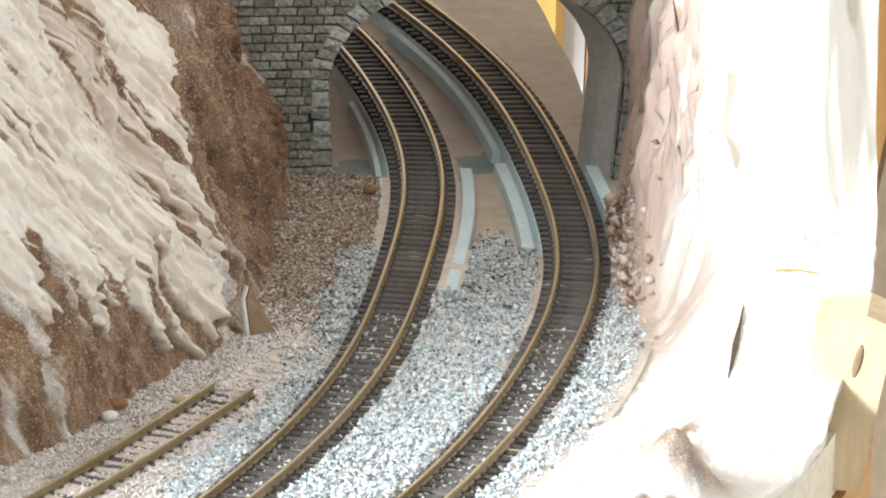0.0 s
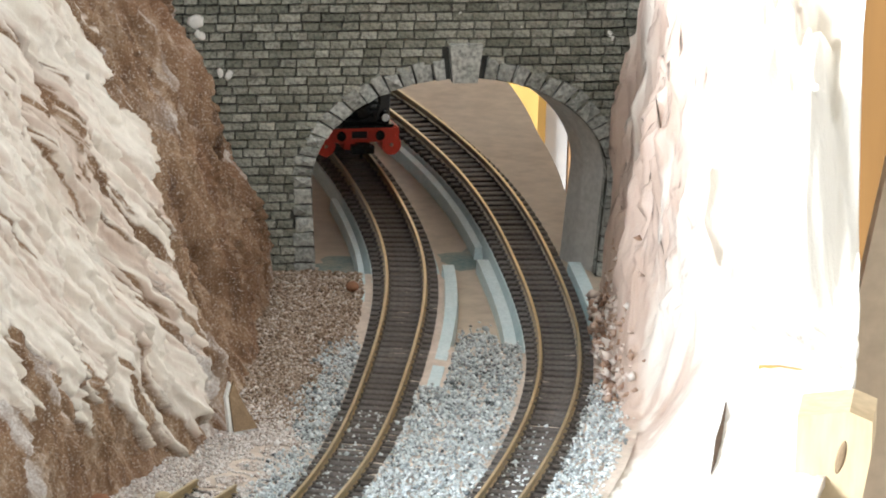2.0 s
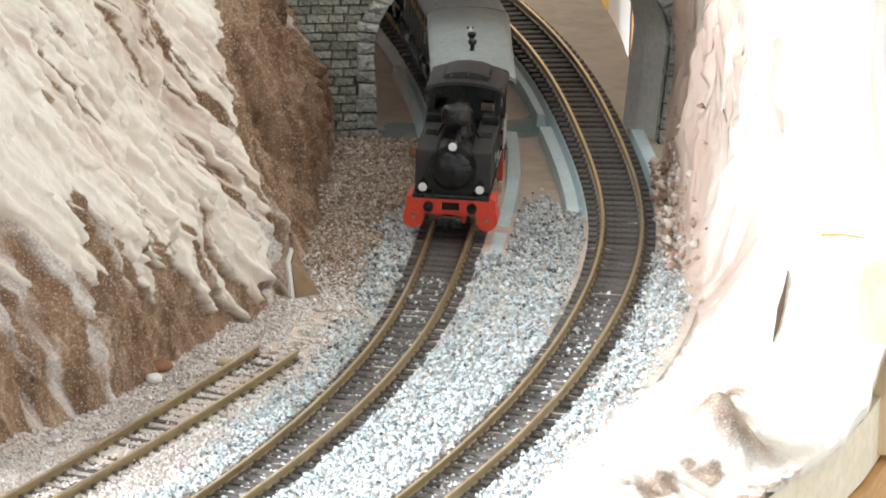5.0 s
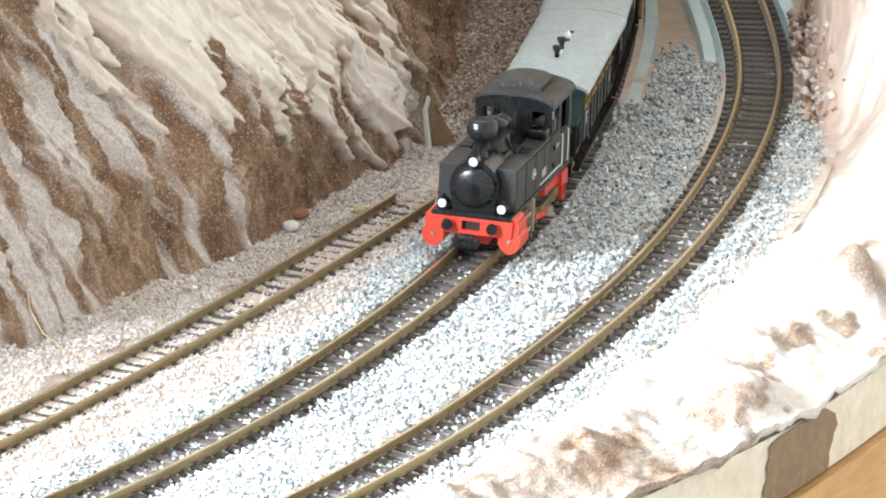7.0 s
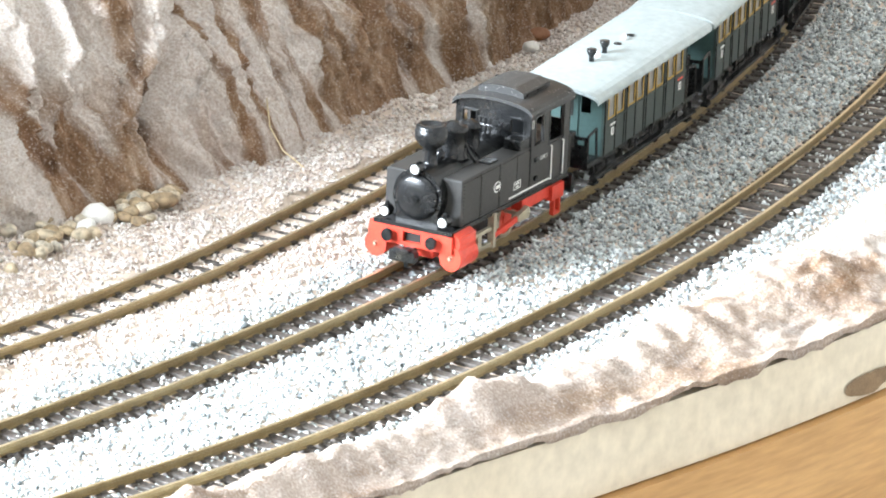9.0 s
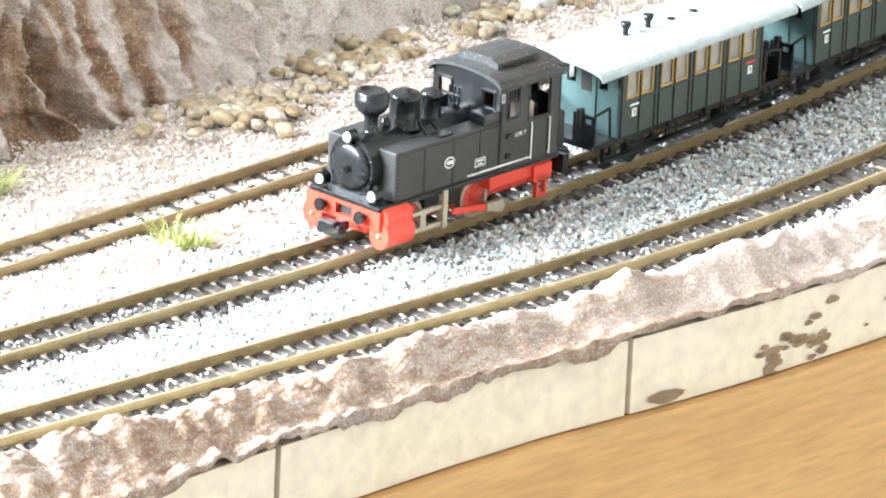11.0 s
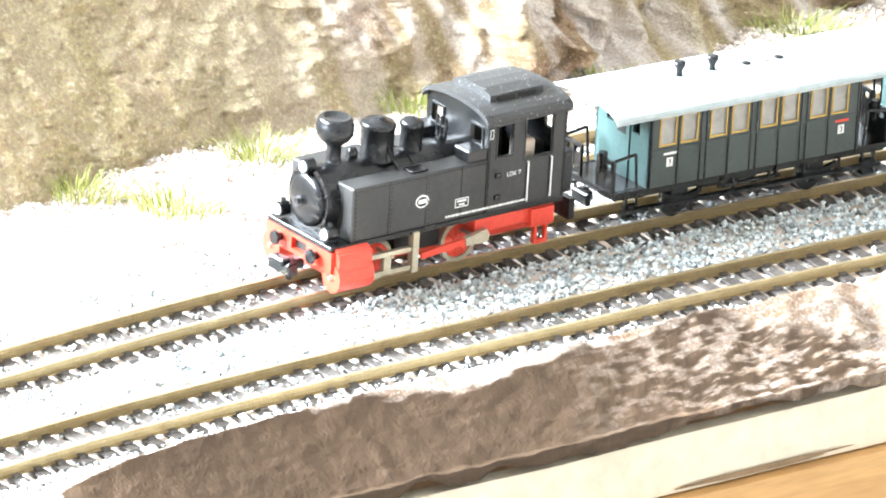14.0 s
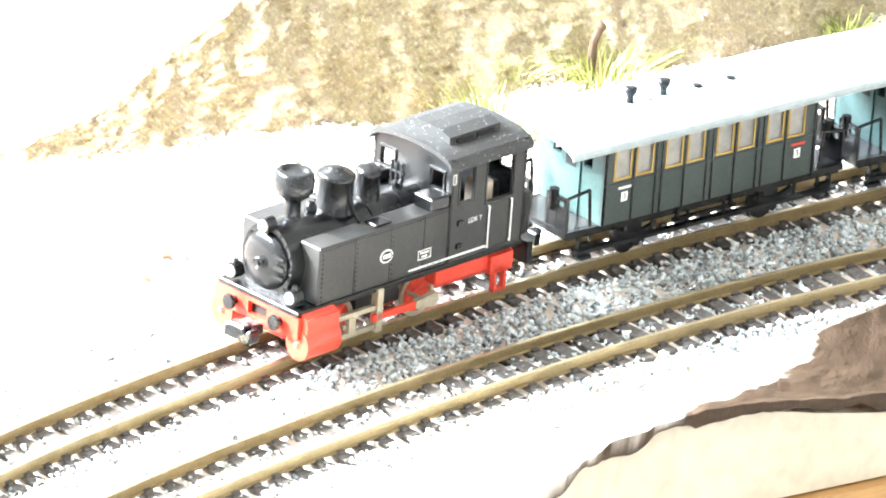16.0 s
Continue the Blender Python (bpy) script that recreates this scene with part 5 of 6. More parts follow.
    cyl((-0.0322, -0.0016, 0.0224), (-0.0322, 0.0016, 0.0224), 0.0003, n=8, bm=va)
    cyl((-0.0322, 0, 0.0196), (-0.0322, 0, 0.0208), 0.0010, n=12, bm=va)
    part("safety_valve", va, bk, e)
    for side in (1, -1):
        pipe = bmesh.new()
        pts = [(-0.0165, side * 0.0030, 0.0225), (-0.0168, side * 0.0045, 0.0200), (-0.0175, side * 0.0052, 0.0187)]
        for a, b in zip(pts, pts[1:]):
            cyl(a, b, 0.0003, n=6, bm=pipe)
        part("pipe", pipe, bk, e)
    # cab
    cab = part("cab_front", pierced(-0.0092, 0.0092, 0.0092, 0.0262, -0.0368, -0.0362, [(-0.0074, -0.0042, 0.0208, 0.0236), (0.0042, 0.0074, 0.0208, 0.0236)], "Y"), bk, e)
    for y in (-0.0058, 0.0058):
        part("window_frame", hoop(y - 0.0016, y + 0.0016, 0.0208, 0.0236, -0.0362, 0.0003, 0.0003, "Y"), bk, cab)
    part("cab_back", pierced(-0.0092, 0.0092, 0.0092, 0.0262, -0.0556, -0.0550, [(-0.0070, -0.0035, 0.0200, 0.0236), (0.0035, 0.0070, 0.0200, 0.0236)], "Y"), bk, e)
    for side in (1, -1):
        y0, y1 = sorted((side * 0.0086, side * 0.0092))
        holes = [(-0.0422, -0.0384, 0.0186, 0.0240), (-0.0522, -0.0454, 0.0174, 0.0242)]
        s = part("cab_side", pierced(-0.0556, -0.0362, 0.0092, 0.0252, y0, y1, holes), MAT["tank"], e)
        for h in holes:
            part("window_frame", hoop(h[0], h[1], h[2], h[3], side * 0.0092 - (0.00015 if side < 0 else 0.0), 0.0003, 0.00015), bk, s)
        part("door_seam", hoop(-0.0516, -0.0466, 0.0096, 0.0172, side * 0.0092 - (0.0001 if side < 0 else 0.0), 0.00012, 0.0001), MAT["dark"], s)
    part("cab_floor", box(-0.0550, -0.0368, -0.0086, 0.0086, 0.0092, 0.0096), MAT["dark"], e)
    part("boiler_back", cyl((-0.0400, 0, 0.0146), (-0.0368, 0, 0.0146), 0.0048, n=20), MAT["dark"], e)
    part("seat", box(-0.0500, -0.0465, 0.0030, 0.0070, 0.0096, 0.0196, 0.0004), MAT["seat_tan"], e, "tan cab seat")
    part("control_box", box(-0.0540, -0.0520, 0.0010, 0.0050, 0.0096, 0.0180, 0.0004), MAT["dark"], e)
    roof = part("cab_roof", prism(arch(0.0098, 0.0250, 0.0274, 0.0007), -0.0564, -0.0352, "X"), MAT["roof_black"], e)
    v = prism([(0.0055, 0.0262), (0.0054, 0.0281), (0.0030, 0.0288), (0.0, 0.0290), (-0.0030, 0.0288), (-0.0054, 0.0281), (-0.0055, 0.0262)], -0.0522, -0.0392, "X")
    part("roof_vent", v, MAT["roof_black"], roof, "raised roof vent")
    for y in (-0.0055, 0.0055):
        sl = bmesh.new()
        for k in range(2):
            x = -0.0503 + k * 0.0052
            box(x, x + 0.0042, y - 0.0002, y + 0.0002, 0.0270, 0.0277, bm=sl)
        part("vent_slot", sl, MAT["dark"], roof)
    part("bunker", box(-0.0585, -0.0556, -0.0084, 0.0084, 0.0092, 0.0165, 0.0003), bk, e)
    part("rear_beam", box(-0.0586, -0.0572, -0.0094, 0.0094, 0.0046, 0.0083), bk, e)
    rc = box(-0.0630, -0.0586, -0.0010, 0.0010, 0.0032, 0.0048)
    box(-0.0640, -0.0618, -0.0026, 0.0026, 0.0030, 0.0050, 0.0002, bm=rc)
    part("coupler", rc, bk, e)
    wheels, rods = [], []
    for x in AXLES:
        part("axle", cyl((x / 0.918, -0.0044, WHEEL_R / 1.09), (x / 0.918, 0.0044, WHEEL_R / 1.09), 0.0007, n=10), MAT["steel"], e)
        for side in (1, -1):
            w = wheel(e, x, side * 0.0050, WHEEL_R, WHEEL_R, rd, MAT["steel"])
            part("crank_pin", cyl((CRANK, side * 0.0002, 0), (CRANK, side * 0.0046, 0), 0.0004, n=8), MAT["steel"], w)
            wheels.append((w, x, side))
    part("axle_guard", box(-0.0280, -0.0170, -0.0060, 0.0060, 0.0040, 0.0083), MAT["dark"], e)
    for side in (1, -1):
        r = box(-0.0128, 0.0, -0.0003, 0.0003, -0.0006, 0.0006)
        ob = part("connecting_rod", r, rd, e, "red connecting rod")
        part("rod_end", prism([(-0.0145, -0.0013), (-0.0098, -0.0007), (-0.0098, 0.0007), (-0.0145, 0.0013), (-0.0152, 0)], -0.0005, 0.0005, "Y"), MAT["steel"], ob, "grey rod end")
        rods.append((ob, side))
    return e, wheels, rods


def build_coach():
    c = thing("coach", Matrix.Identity(4), "dark green model coach with ochre window frames and pale roof", "railway coach", "coaches")
    L, z0, z1 = 0.0475, 0.0068, 0.0200
    sg, bk = MAT["shaded_green"], MAT["black"]
    wins = []
    for pair in range(4):
        for k in range(2):
            x1 = -0.0021 - pair * 0.0113 - k * 0.0048
            wins.append((x1 - 0.0038, x1, 0.0136, 0.0186))
    for side in (1, -1):
        y0, y1 = sorted((side * 0.0079, side * 0.0085))
        # the walls' darker green carries their shade; the ends keep the lighter one
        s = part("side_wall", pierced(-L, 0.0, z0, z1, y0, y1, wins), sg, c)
        for w in wins:
            part("window_frame", hoop(w[0] + 0.0003, w[1] - 0.0003, w[2] + 0.0003, w[3] - 0.0003, side * 0.0085 - (0.00012 if side < 0 else 0.0), 0.00032, 0.00012), MAT["yellow"], s, "ochre frame")
            part("pane", box(w[0], w[1], side * 0.0081 - 0.0001, side * 0.0081 + 0.0001, w[2], w[3]), MAT["pane"], s, "clouded pale pane")
        y2, y3 = side * 0.0085 - 0.0001, side * 0.0085 + 0.0002
        posts = [-0.0004, -L + 0.0006] + [x for k in (1, 2, 3) for x in (-0.0001 - k * 0.0113, -0.0014 - k * 0.0113)] + [-0.0064 - k * 0.0113 for k in range(4)]
        for x in posts:
            part("batten", box(x - 0.00014, x + 0.00014, y2, y3, z0, z1), bk, s)
        part("waist_rail", box(-L, 0, y2, y3, 0.0130, 0.0132), sg, s)
        part("eave_rail", box(-L, 0, y2, y3, 0.0189, 0.0191), sg, s)
        for x in (-0.0046, -0.0432):
            pl = part("class_plate", box(x - 0.0007, x + 0.0007, side * 0.0087 - 0.00004, side * 0.0087 + 0.00004, 0.0101, 0.0116), MAT["print_white"], s, "white class plate")
            lettering("class_number", "3", 0.0015, pl, side_face(x, side * 0.00876, 0.01085, side), MAT["dark"])
        part("print_bar", box(-0.0060, -0.0032, side * 0.0087 - 0.00004, side * 0.0087 + 0.00004, 0.0121, 0.0125), MAT["print_white"], s)
        part("print_bar", box(-0.0448, -0.0418, side * 0.0087 - 0.00004, side * 0.0087 + 0.00004, 0.0121, 0.0125), MAT["red"], s, "dark red print bar")
        # sole bar, axle guards and springs, footboards
        part("sole_bar", box(-L - 0.0066, 0.0066, side * 0.0074 - 0.0004, side * 0.0074 + 0.0004, 0.0054, 0.0068), bk, c)
        for x in (-0.0085, -0.0390):
            g = box(x - 0.0016, x + 0.0016, side * 0.0070 - 0.0005, side * 0.0070 + 0.0005, 0.0022, 0.0056)
            guard = part("axle_guard", g, bk, c)
            bow = [(x + k * 0.0014, 0.0050 - 0.0011 * (1 - (k / 3.2) ** 2)) for k in range(-3, 4)]
            part("leaf_spring", prism([(a, b + 0.0004) for a, b in bow] + [(a, b - 0.0004) for a, b in bow[::-1]], side * 0.0078 - 0.0004, side * 0.0078 + 0.0004), bk, guard)
            part("axle_box", cyl((x, side * 0.0070, 0.0030), (x, side * 0.0084, 0.0030), 0.0009, n=10), bk, guard)
        f = box(-0.0305, -0.0165, side * 0.0080 - 0.0003, side * 0.0080 + 0.0003, 0.0044, 0.0049)
        for x in (-0.0295, -0.0175):
            box(x - 0.0003, x + 0.0003, side * 0.0080 - 0.0003, side * 0.0080 + 0.0003, 0.0044, 0.0062, bm=f)
        part("truss_rod", f, bk, c)
        board = part("footboard", box(-L - 0.0050, 0.0050, side * 0.0086 - 0.0007, side * 0.0086 + 0.0007, 0.0034, 0.0039), bk, c, "long black footboard")
        for k in range(8):
            x = 0.0042 - k * (L + 0.0084) / 7
            part("hanger", box(x - 0.00022, x + 0.00022, side * 0.0082 - 0.0002, side * 0.0082 + 0.0002, 0.0039, 0.0056), bk, board)
    for x, sx in ((0.0, 1), (-L, -1)):
        xa, xb = sorted((x, x - sx * 0.0006))
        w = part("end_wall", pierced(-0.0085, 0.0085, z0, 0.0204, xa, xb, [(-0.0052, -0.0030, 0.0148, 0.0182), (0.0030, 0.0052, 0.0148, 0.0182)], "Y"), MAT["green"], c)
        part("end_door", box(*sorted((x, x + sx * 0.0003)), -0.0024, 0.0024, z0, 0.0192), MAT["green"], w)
        part("door_window", box(*sorted((x + sx * 0.0003, x + sx * 0.0004)), -0.0013, 0.0013, 0.0140, 0.0180), MAT["dark"], w)
        part("platform", box(*sorted((x, x + sx * 0.0074)), -0.0080, 0.0080, 0.0058, 0.0068), bk, c)
        xe = x + sx * 0.0070
        for a, b in ((-0.0076, -0.0024), (0.0024, 0.0076)):
            rail = part("railing", box(xe - 0.0003, xe + 0.0003, a, b, 0.0114, 0.0120), bk, c, "black platform railing")
            part("kick_plate", box(xe - 0.0001, xe + 0.0002, a, b, 0.0068, 0.0104), bk, rail)
            for y in (a + 0.0003, (a + b) / 2, b - 0.0003):
                part("railing_post", box(xe - 0.0003, xe + 0.0003, y - 0.0003, y + 0.0003, 0.0068, 0.0114), bk, rail)
        for y in (-0.0078, 0.0078):
            a = bmesh.new()
            cyl((xe, y, 0.0068), (xe, y, 0.0122), 0.0003, n=6, bm=a)
            cyl((xe, y, 0.0122), (x + sx * 0.0024, y, 0.0128), 0.0003, n=6, bm=a)
            cyl((x + sx * 0.0024, y, 0.0128), (x + sx * 0.0018, y, 0.0070), 0.0003, n=6, bm=a)
            part("grab_rail", a, bk, c)
            stp = box(x + sx * 0.0030 - 0.0014, x + sx * 0.0030 + 0.0014, y - 0.0008, y + 0.0008, 0.0020, 0.0025)
            box(x + sx * 0.0030 - 0.0014, x + sx * 0.0030 + 0.0014, y - 0.0006, y + 0.0006, 0.0040, 0.0044, bm=stp)
            for dx in (-0.0012, 0.0012):
                box(x + sx * 0.0030 + dx - 0.0002, x + sx * 0.0030 + dx + 0.0002, y - 0.0003, y + 0.0003, 0.0020, 0.0058, bm=stp)
            part("step", stp, bk, c)
        cp = box(*sorted((x + sx * 0.0064, x + sx * 0.0088)), -0.0008, 0.0008, 0.0036, 0.0050)
        box(*sorted((x + sx * 0.0078, x + sx * 0.0090)), -0.0024, 0.0024, 0.0032, 0.0052, 0.0002, bm=cp)
        part("coupler", cp, bk, c)
        br = cyl((xe, 0.0040, 0.0128), (xe, 0.0040, 0.0096), 0.0009, n=10)
        part("brake_wheel", br, bk, c)
    part("underframe", box(-L, 0.0, -0.0066, 0.0066, 0.0050, 0.0068), bk, c)
    part("gas_tank", cyl((-0.0300, 0.0, 0.0036), (-0.0180, 0.0, 0.0036), 0.0018, n=14), bk, c)
    part("inside_floor", box(-L + 0.0006, -0.0006, -0.0079, 0.0079, 0.0068, 0.0072), MAT["dark"], c)
    roof = part("roof", prism(arch(0.0107, 0.0198, 0.0218, 0.0006), -L - 0.0086, 0.0090, "X"), MAT["roof"], c, "pale grey-green curved roof")
    for x in (-0.0118, -0.0192):
        part("stove_pipe", lathe([(0.0006, 0), (0.0006, 0.0012), (0.0011, 0.0020), (0.0011, 0.0026), (0.0004, 0.0027)], 14, (x, 0.0, 0.0216)), bk, roof, "black roof vent")
    for x in (-0.0155, -0.0305):
        part("roof_knob", lathe([(0.0008, 0), (0.0006, 0.0007), (0.0002, 0.0013)], 10, (x, 0.0, 0.0217)), MAT["white_dot"], roof, "white roof knob")
    for x in (-0.0268, -0.0342):
        part("vent_disc", lathe([(0.0009, 0), (0.0009, 0.0003), (0.0003, 0.0004)], 12, (x, 0.0, 0.0217)), bk, roof)
    for x in (-0.0085, -0.0390):
        ws = cyl((x, -0.0040, 0.0030), (x, 0.0040, 0.0030), 0.0005, n=8)
        for side in (1, -1):
            cyl((x, side * 0.0046, 0.0030), (x, side * 0.0054, 0.0030), 0.0030, n=22, bm=ws)
        part("wheelset", ws, bk, c)
    return c


def fit_size(root, sx, sz, turning=()):
    """Brings a vehicle to its true length and height; what turns keeps its round shape."""
    fixed = set(turning)
    for ob in root.children_recursive:
        if ob in fixed or ob.parent in fixed or ob.type != "MESH":
            continue
        m = ob.matrix_basis
        if m == Matrix.Identity(4):
            ob.data.transform(Matrix.Diagonal((sx, 1, sz, 1)))
        elif ob.parent.matrix_basis == Matrix.Identity(4):
            ob.matrix_basis = Matrix.Translation((m.translation.x * (sx - 1), 0, m.translation.z * (sz - 1))) @ m


engine, engine_wheels, engine_rods = build_engine()
fit_size(engine, 0.918, 1.09, [w for w, _, _ in engine_wheels] + [r for r, _ in engine_rods])
coach = build_coach()
fit_size(coach, 1.0, 1.15)
coaches = [coach] + [copy_thing(coach, Matrix.Identity(4)) for _ in range(2)]


def train_length(t):
    """How far the engine's front has come along the main track after t seconds."""
    drift = 1.963 + t * (5.0796 + t * (-2.8519 + t * (0.48767 + t * (-0.032272 + t * 0.00073075))))
    lag = 3.4 * math.exp(-((t - 14.6) / 1.1) ** 2) - 1.0 * math.exp(-((t - 9.0) / 1.2) ** 2)
    return 0.1005 + 0.06212 * t + 0.0010056 * t * t + 0.001 * (drift - lag)


def on_track(s_front, first, base):
    """Pose of a vehicle whose origin lies at s_front, carried by the track at two points behind it."""
    a, _ = spine.at(s_front - first)
    b, _ = spine.at(s_front - first - base)
    h = math.atan2(a.y - b.y, a.x - b.x)
    return pose(a.x + math.cos(h) * first, a.y + math.sin(h) * first, 0.00006, 0, 0, math.degrees(h))


def motions():
    quarter = [i / 4 for i in range(65)]
    walk(engine, [(t, on_track(train_length(t), 0.0116, 0.0189)) for t in quarter])
    for k, c in enumerate(coaches):
        walk(c, [(t, on_track(train_length(t) - 0.0705 - 0.0655 * k, 0.0085, 0.0305)) for t in quarter])
    # wheels roll; the rods follow their crank pins
    ticks = [i / FPS for i in range(16 * FPS + 1)]
    turn = {t: math.degrees(train_length(t) / WHEEL_R) + PHASE for t in ticks}
    for w, x, side in engine_wheels:
        extra = 0 if side > 0 else 90
        walk(w, [(t, pose(x, side * 0.0050, WHEEL_R, 0, turn[t] + extra, 0)) for t in ticks])
    for rod, side in engine_rods:
        rows = []
        for t in ticks:
            a = radians(turn[t] + (0 if side > 0 else 90))
            px, pz = AXLES[1] + CRANK * math.cos(a), WHEEL_R - CRANK * math.sin(a)
            tilt = math.asin((0.0047 - pz) / 0.0125)
            rows.append((t, pose(px + 0.0125 * math.cos(tilt), side * 0.0096, 0.0047, 0, -math.degrees(tilt), 0)))
        walk(rod, rows)


PHASE = 40.0


# ---- pieces of the portal ----
def brick_mesh(w, h, seed):
    """A hewn stone: a block with uneven face corners."""
    local = np.random.default_rng(seed)
    e = lambda k=0.00016: local.uniform(-k, k)
    b = [(-w / 2, 0.0002, -h / 2), (w / 2, 0.0002, -h / 2), (w / 2, 0.0002, h / 2), (-w / 2, 0.0002, h / 2)]
    f = [(x * 0.955 + e(), -0.0009 + e(0.0002) - (0.0003 if z < 0 else 0.0), z * (0.86 if z < 0 else 0.76) + e(0.00012)) for x, _, z in b]
    m = (e(), -0.00095, e(0.0002))
    v = b + f + [m]
    faces = [(0, 1, 5, 4), (1, 2, 6, 5), (2, 3, 7, 6), (3, 0, 4, 7), (4, 5, 8), (5, 6, 8), (6, 7, 8), (7, 4, 8)]
    return v, faces


def build_bricks():
    local = np.random.default_rng(21)
    widths = (0.0036, 0.0042, 0.0049, 0.0057)
    h = 0.00235
    spots = []
    for row in range(42):
        z = -0.0050 + row * h
        u = -0.045 + local.uniform(0, 0.003)
        while u < 0.118:
            k = int(local.integers(4))
            w = widths[k]
            c = u + w / 2
            off = 0.0036 + w * 0.06
            if z > ARCH_Z:
                r = math.hypot((c - ARCH_U) / (ARCH_A + off), (z - ARCH_Z) / (ARCH_B + off))
            else:
                r = (abs(c - ARCH_U) + 0.0012) / (ARCH_A + off)
            key = abs(c - ARCH_U) < 0.0038 + w * 0.2 and z < 0.0560
            if r > 1.0 and not key and z < 0.094:
                spots.append((r, c, z, k, int(local.integers(3))))
            u += w + 0.00022
    spots.sort()
    shapes = {}
    for k in range(4):
        for j in range(3):
            v, f = brick_mesh(widths[k], h * 0.90, 10 * k + j)
            shapes[k, j] = (v, f, mesh_from("brick", v, f, MAT["stone"], False))
    for r, c, z, k, j in spots[:300]:
        ob = new("brick", shapes[k, j][2])
        ob.parent = portal
        ob.matrix_basis = pose(c, local.uniform(-0.0001, 0.0001), z)
    v, f = [], []
    for r, c, z, k, j in spots[300:]:
        n = len(v)
        v += [(x + c, y, zz + z) for x, y, zz in shapes[k, j][0]]
        f += [tuple(i + n for i in q) for q in shapes[k, j][1]]
    rest = new("masonry", mesh_from("masonry", v, f, MAT["stone_rest"], False))
    rest.parent = portal
    tagged(rest, kind="stuff")
    # ring stones and keystone
    a, low = -0.88, 0.88
    while a < math.pi + low - 0.02:
        step = local.uniform(0.085, 0.13) if 0 < a < math.pi else local.uniform(0.10, 0.15)
        b = min(a + step, math.pi + low)
        mid = (a + b) / 2
        if abs(mid - math.pi / 2) > 0.085:
            bm = bmesh.new()
            r1 = 0.0056 + local.uniform(-0.0005, 0.0006)
            g = 0.002
            pts = [(-0.0002, a + g), (-0.0002, b - g), (r1, b - g), (r1, a + g)]
            lo, hi = [], []
            for off, t in pts:
                u, z = arch_point(t, off)
                lo.append(bm.verts.new((u, 0.003, z)))
                u, z = arch_point(t + (0.006 if t < mid else -0.006), off + (0.0005 if off < 0.002 else -0.0006))
                hi.append(bm.verts.new((u + local.uniform(-0.0002, 0.0002), -0.0012 + local.uniform(-0.0004, 0.0004), z + local.uniform(-0.0002, 0.0002))))
            u, z = arch_point(mid, 0.0028)
            c = bm.verts.new((u, -0.0018 + local.uniform(-0.0004, 0.0004), z))
            for k in range(4):
                bm.faces.new((lo[k], lo[(k + 1) % 4], hi[(k + 1) % 4], hi[k]))
                bm.faces.new((hi[k], hi[(k + 1) % 4], c))
            bm.faces.new(lo[::-1])
            bmesh.ops.recalc_face_normals(bm, faces=bm.faces)
            part("ring_stone", bm, MAT["stone_ring"], portal)
        a = b
    part("keystone", prism([(ARCH_U - 0.0032, ARCH_Z + ARCH_B - 0.0006), (ARCH_U + 0.0032, ARCH_Z + ARCH_B - 0.0006), (ARCH_U + 0.0043, ARCH_Z + ARCH_B + 0.0094), (ARCH_U - 0.0043, ARCH_Z + ARCH_B + 0.0094)], -0.0030, 0.002), MAT["stone_ring"], portal)


def build_plaster_dabs():
    """Splashes of white plaster that dried on the masonry."""
    for k, (u, z, r) in enumerate(((-0.0352, 0.0625, 0.0024), (-0.0340, 0.0590, 0.0014), (-0.0285, 0.0490, 0.0013), (-0.0262, 0.0484, 0.0016), (-0.0315, 0.0455, 0.0010),
                                   (-0.0322, 0.0405, 0.0011), (0.0722, 0.0580, 0.0009), (0.0730, 0.0570, 0.0007), (0.0330, 0.0640, 0.0005), (0.0490, 0.0600, 0.0004))):
        part("plaster_dab", pebble(300 + k, r, 0.9), MAT["white_stone"], portal, m=pose(u, -0.0010, z, 0, k * 40, 0) @ Matrix.Diagonal((1, 0.35, 0.8, 1)))


build_plaster_dabs()
MAT["stone_ring"] = piece_mix("ring_stone", [(0, (0.40, 0.41, 0.375)), (0.5, (0.52, 0.53, 0.50)), (1, (0.66, 0.67, 0.63))], 0.8, 900, 0.0006)
MAT["stone_rest"] = island_mix("stone_rest", [(0, (0.22, 0.225, 0.185)), (0.5, (0.33, 0.33, 0.285)), (1, (0.46, 0.455, 0.40))], 0.85)


def grain_over(m, scale, dist):
    """Adds dark pits and relief to a plain material."""
    nt = m.node_tree
    b = nt.nodes["Principled BSDF"]
    n = noise_tex(nt, coords(nt), scale, 5)
    was = b.inputs["Base Color"].links[0].from_socket
    nt.links.new(mix(nt, 0.75, was, ramp(nt, n, [(0.32, (0.15, 0.15, 0.13)), (0.60, (1.0, 1.0, 0.95))]), "MULTIPLY"), b.inputs["Base Color"])
    bump(nt, b, n, 0.8, dist)


grain_over(MAT["stone_rest"], 1300, 0.0008)
build_bricks()
# darker than the sand: most of this brown is shade by the tunnel
MAT["crumbs"] = island_mix("crumbs", [(0.0, (0.16, 0.10, 0.06)), (0.4, (0.34, 0.24, 0.165)), (0.8, (0.50, 0.40, 0.32)), (1.0, (0.76, 0.70, 0.63))])


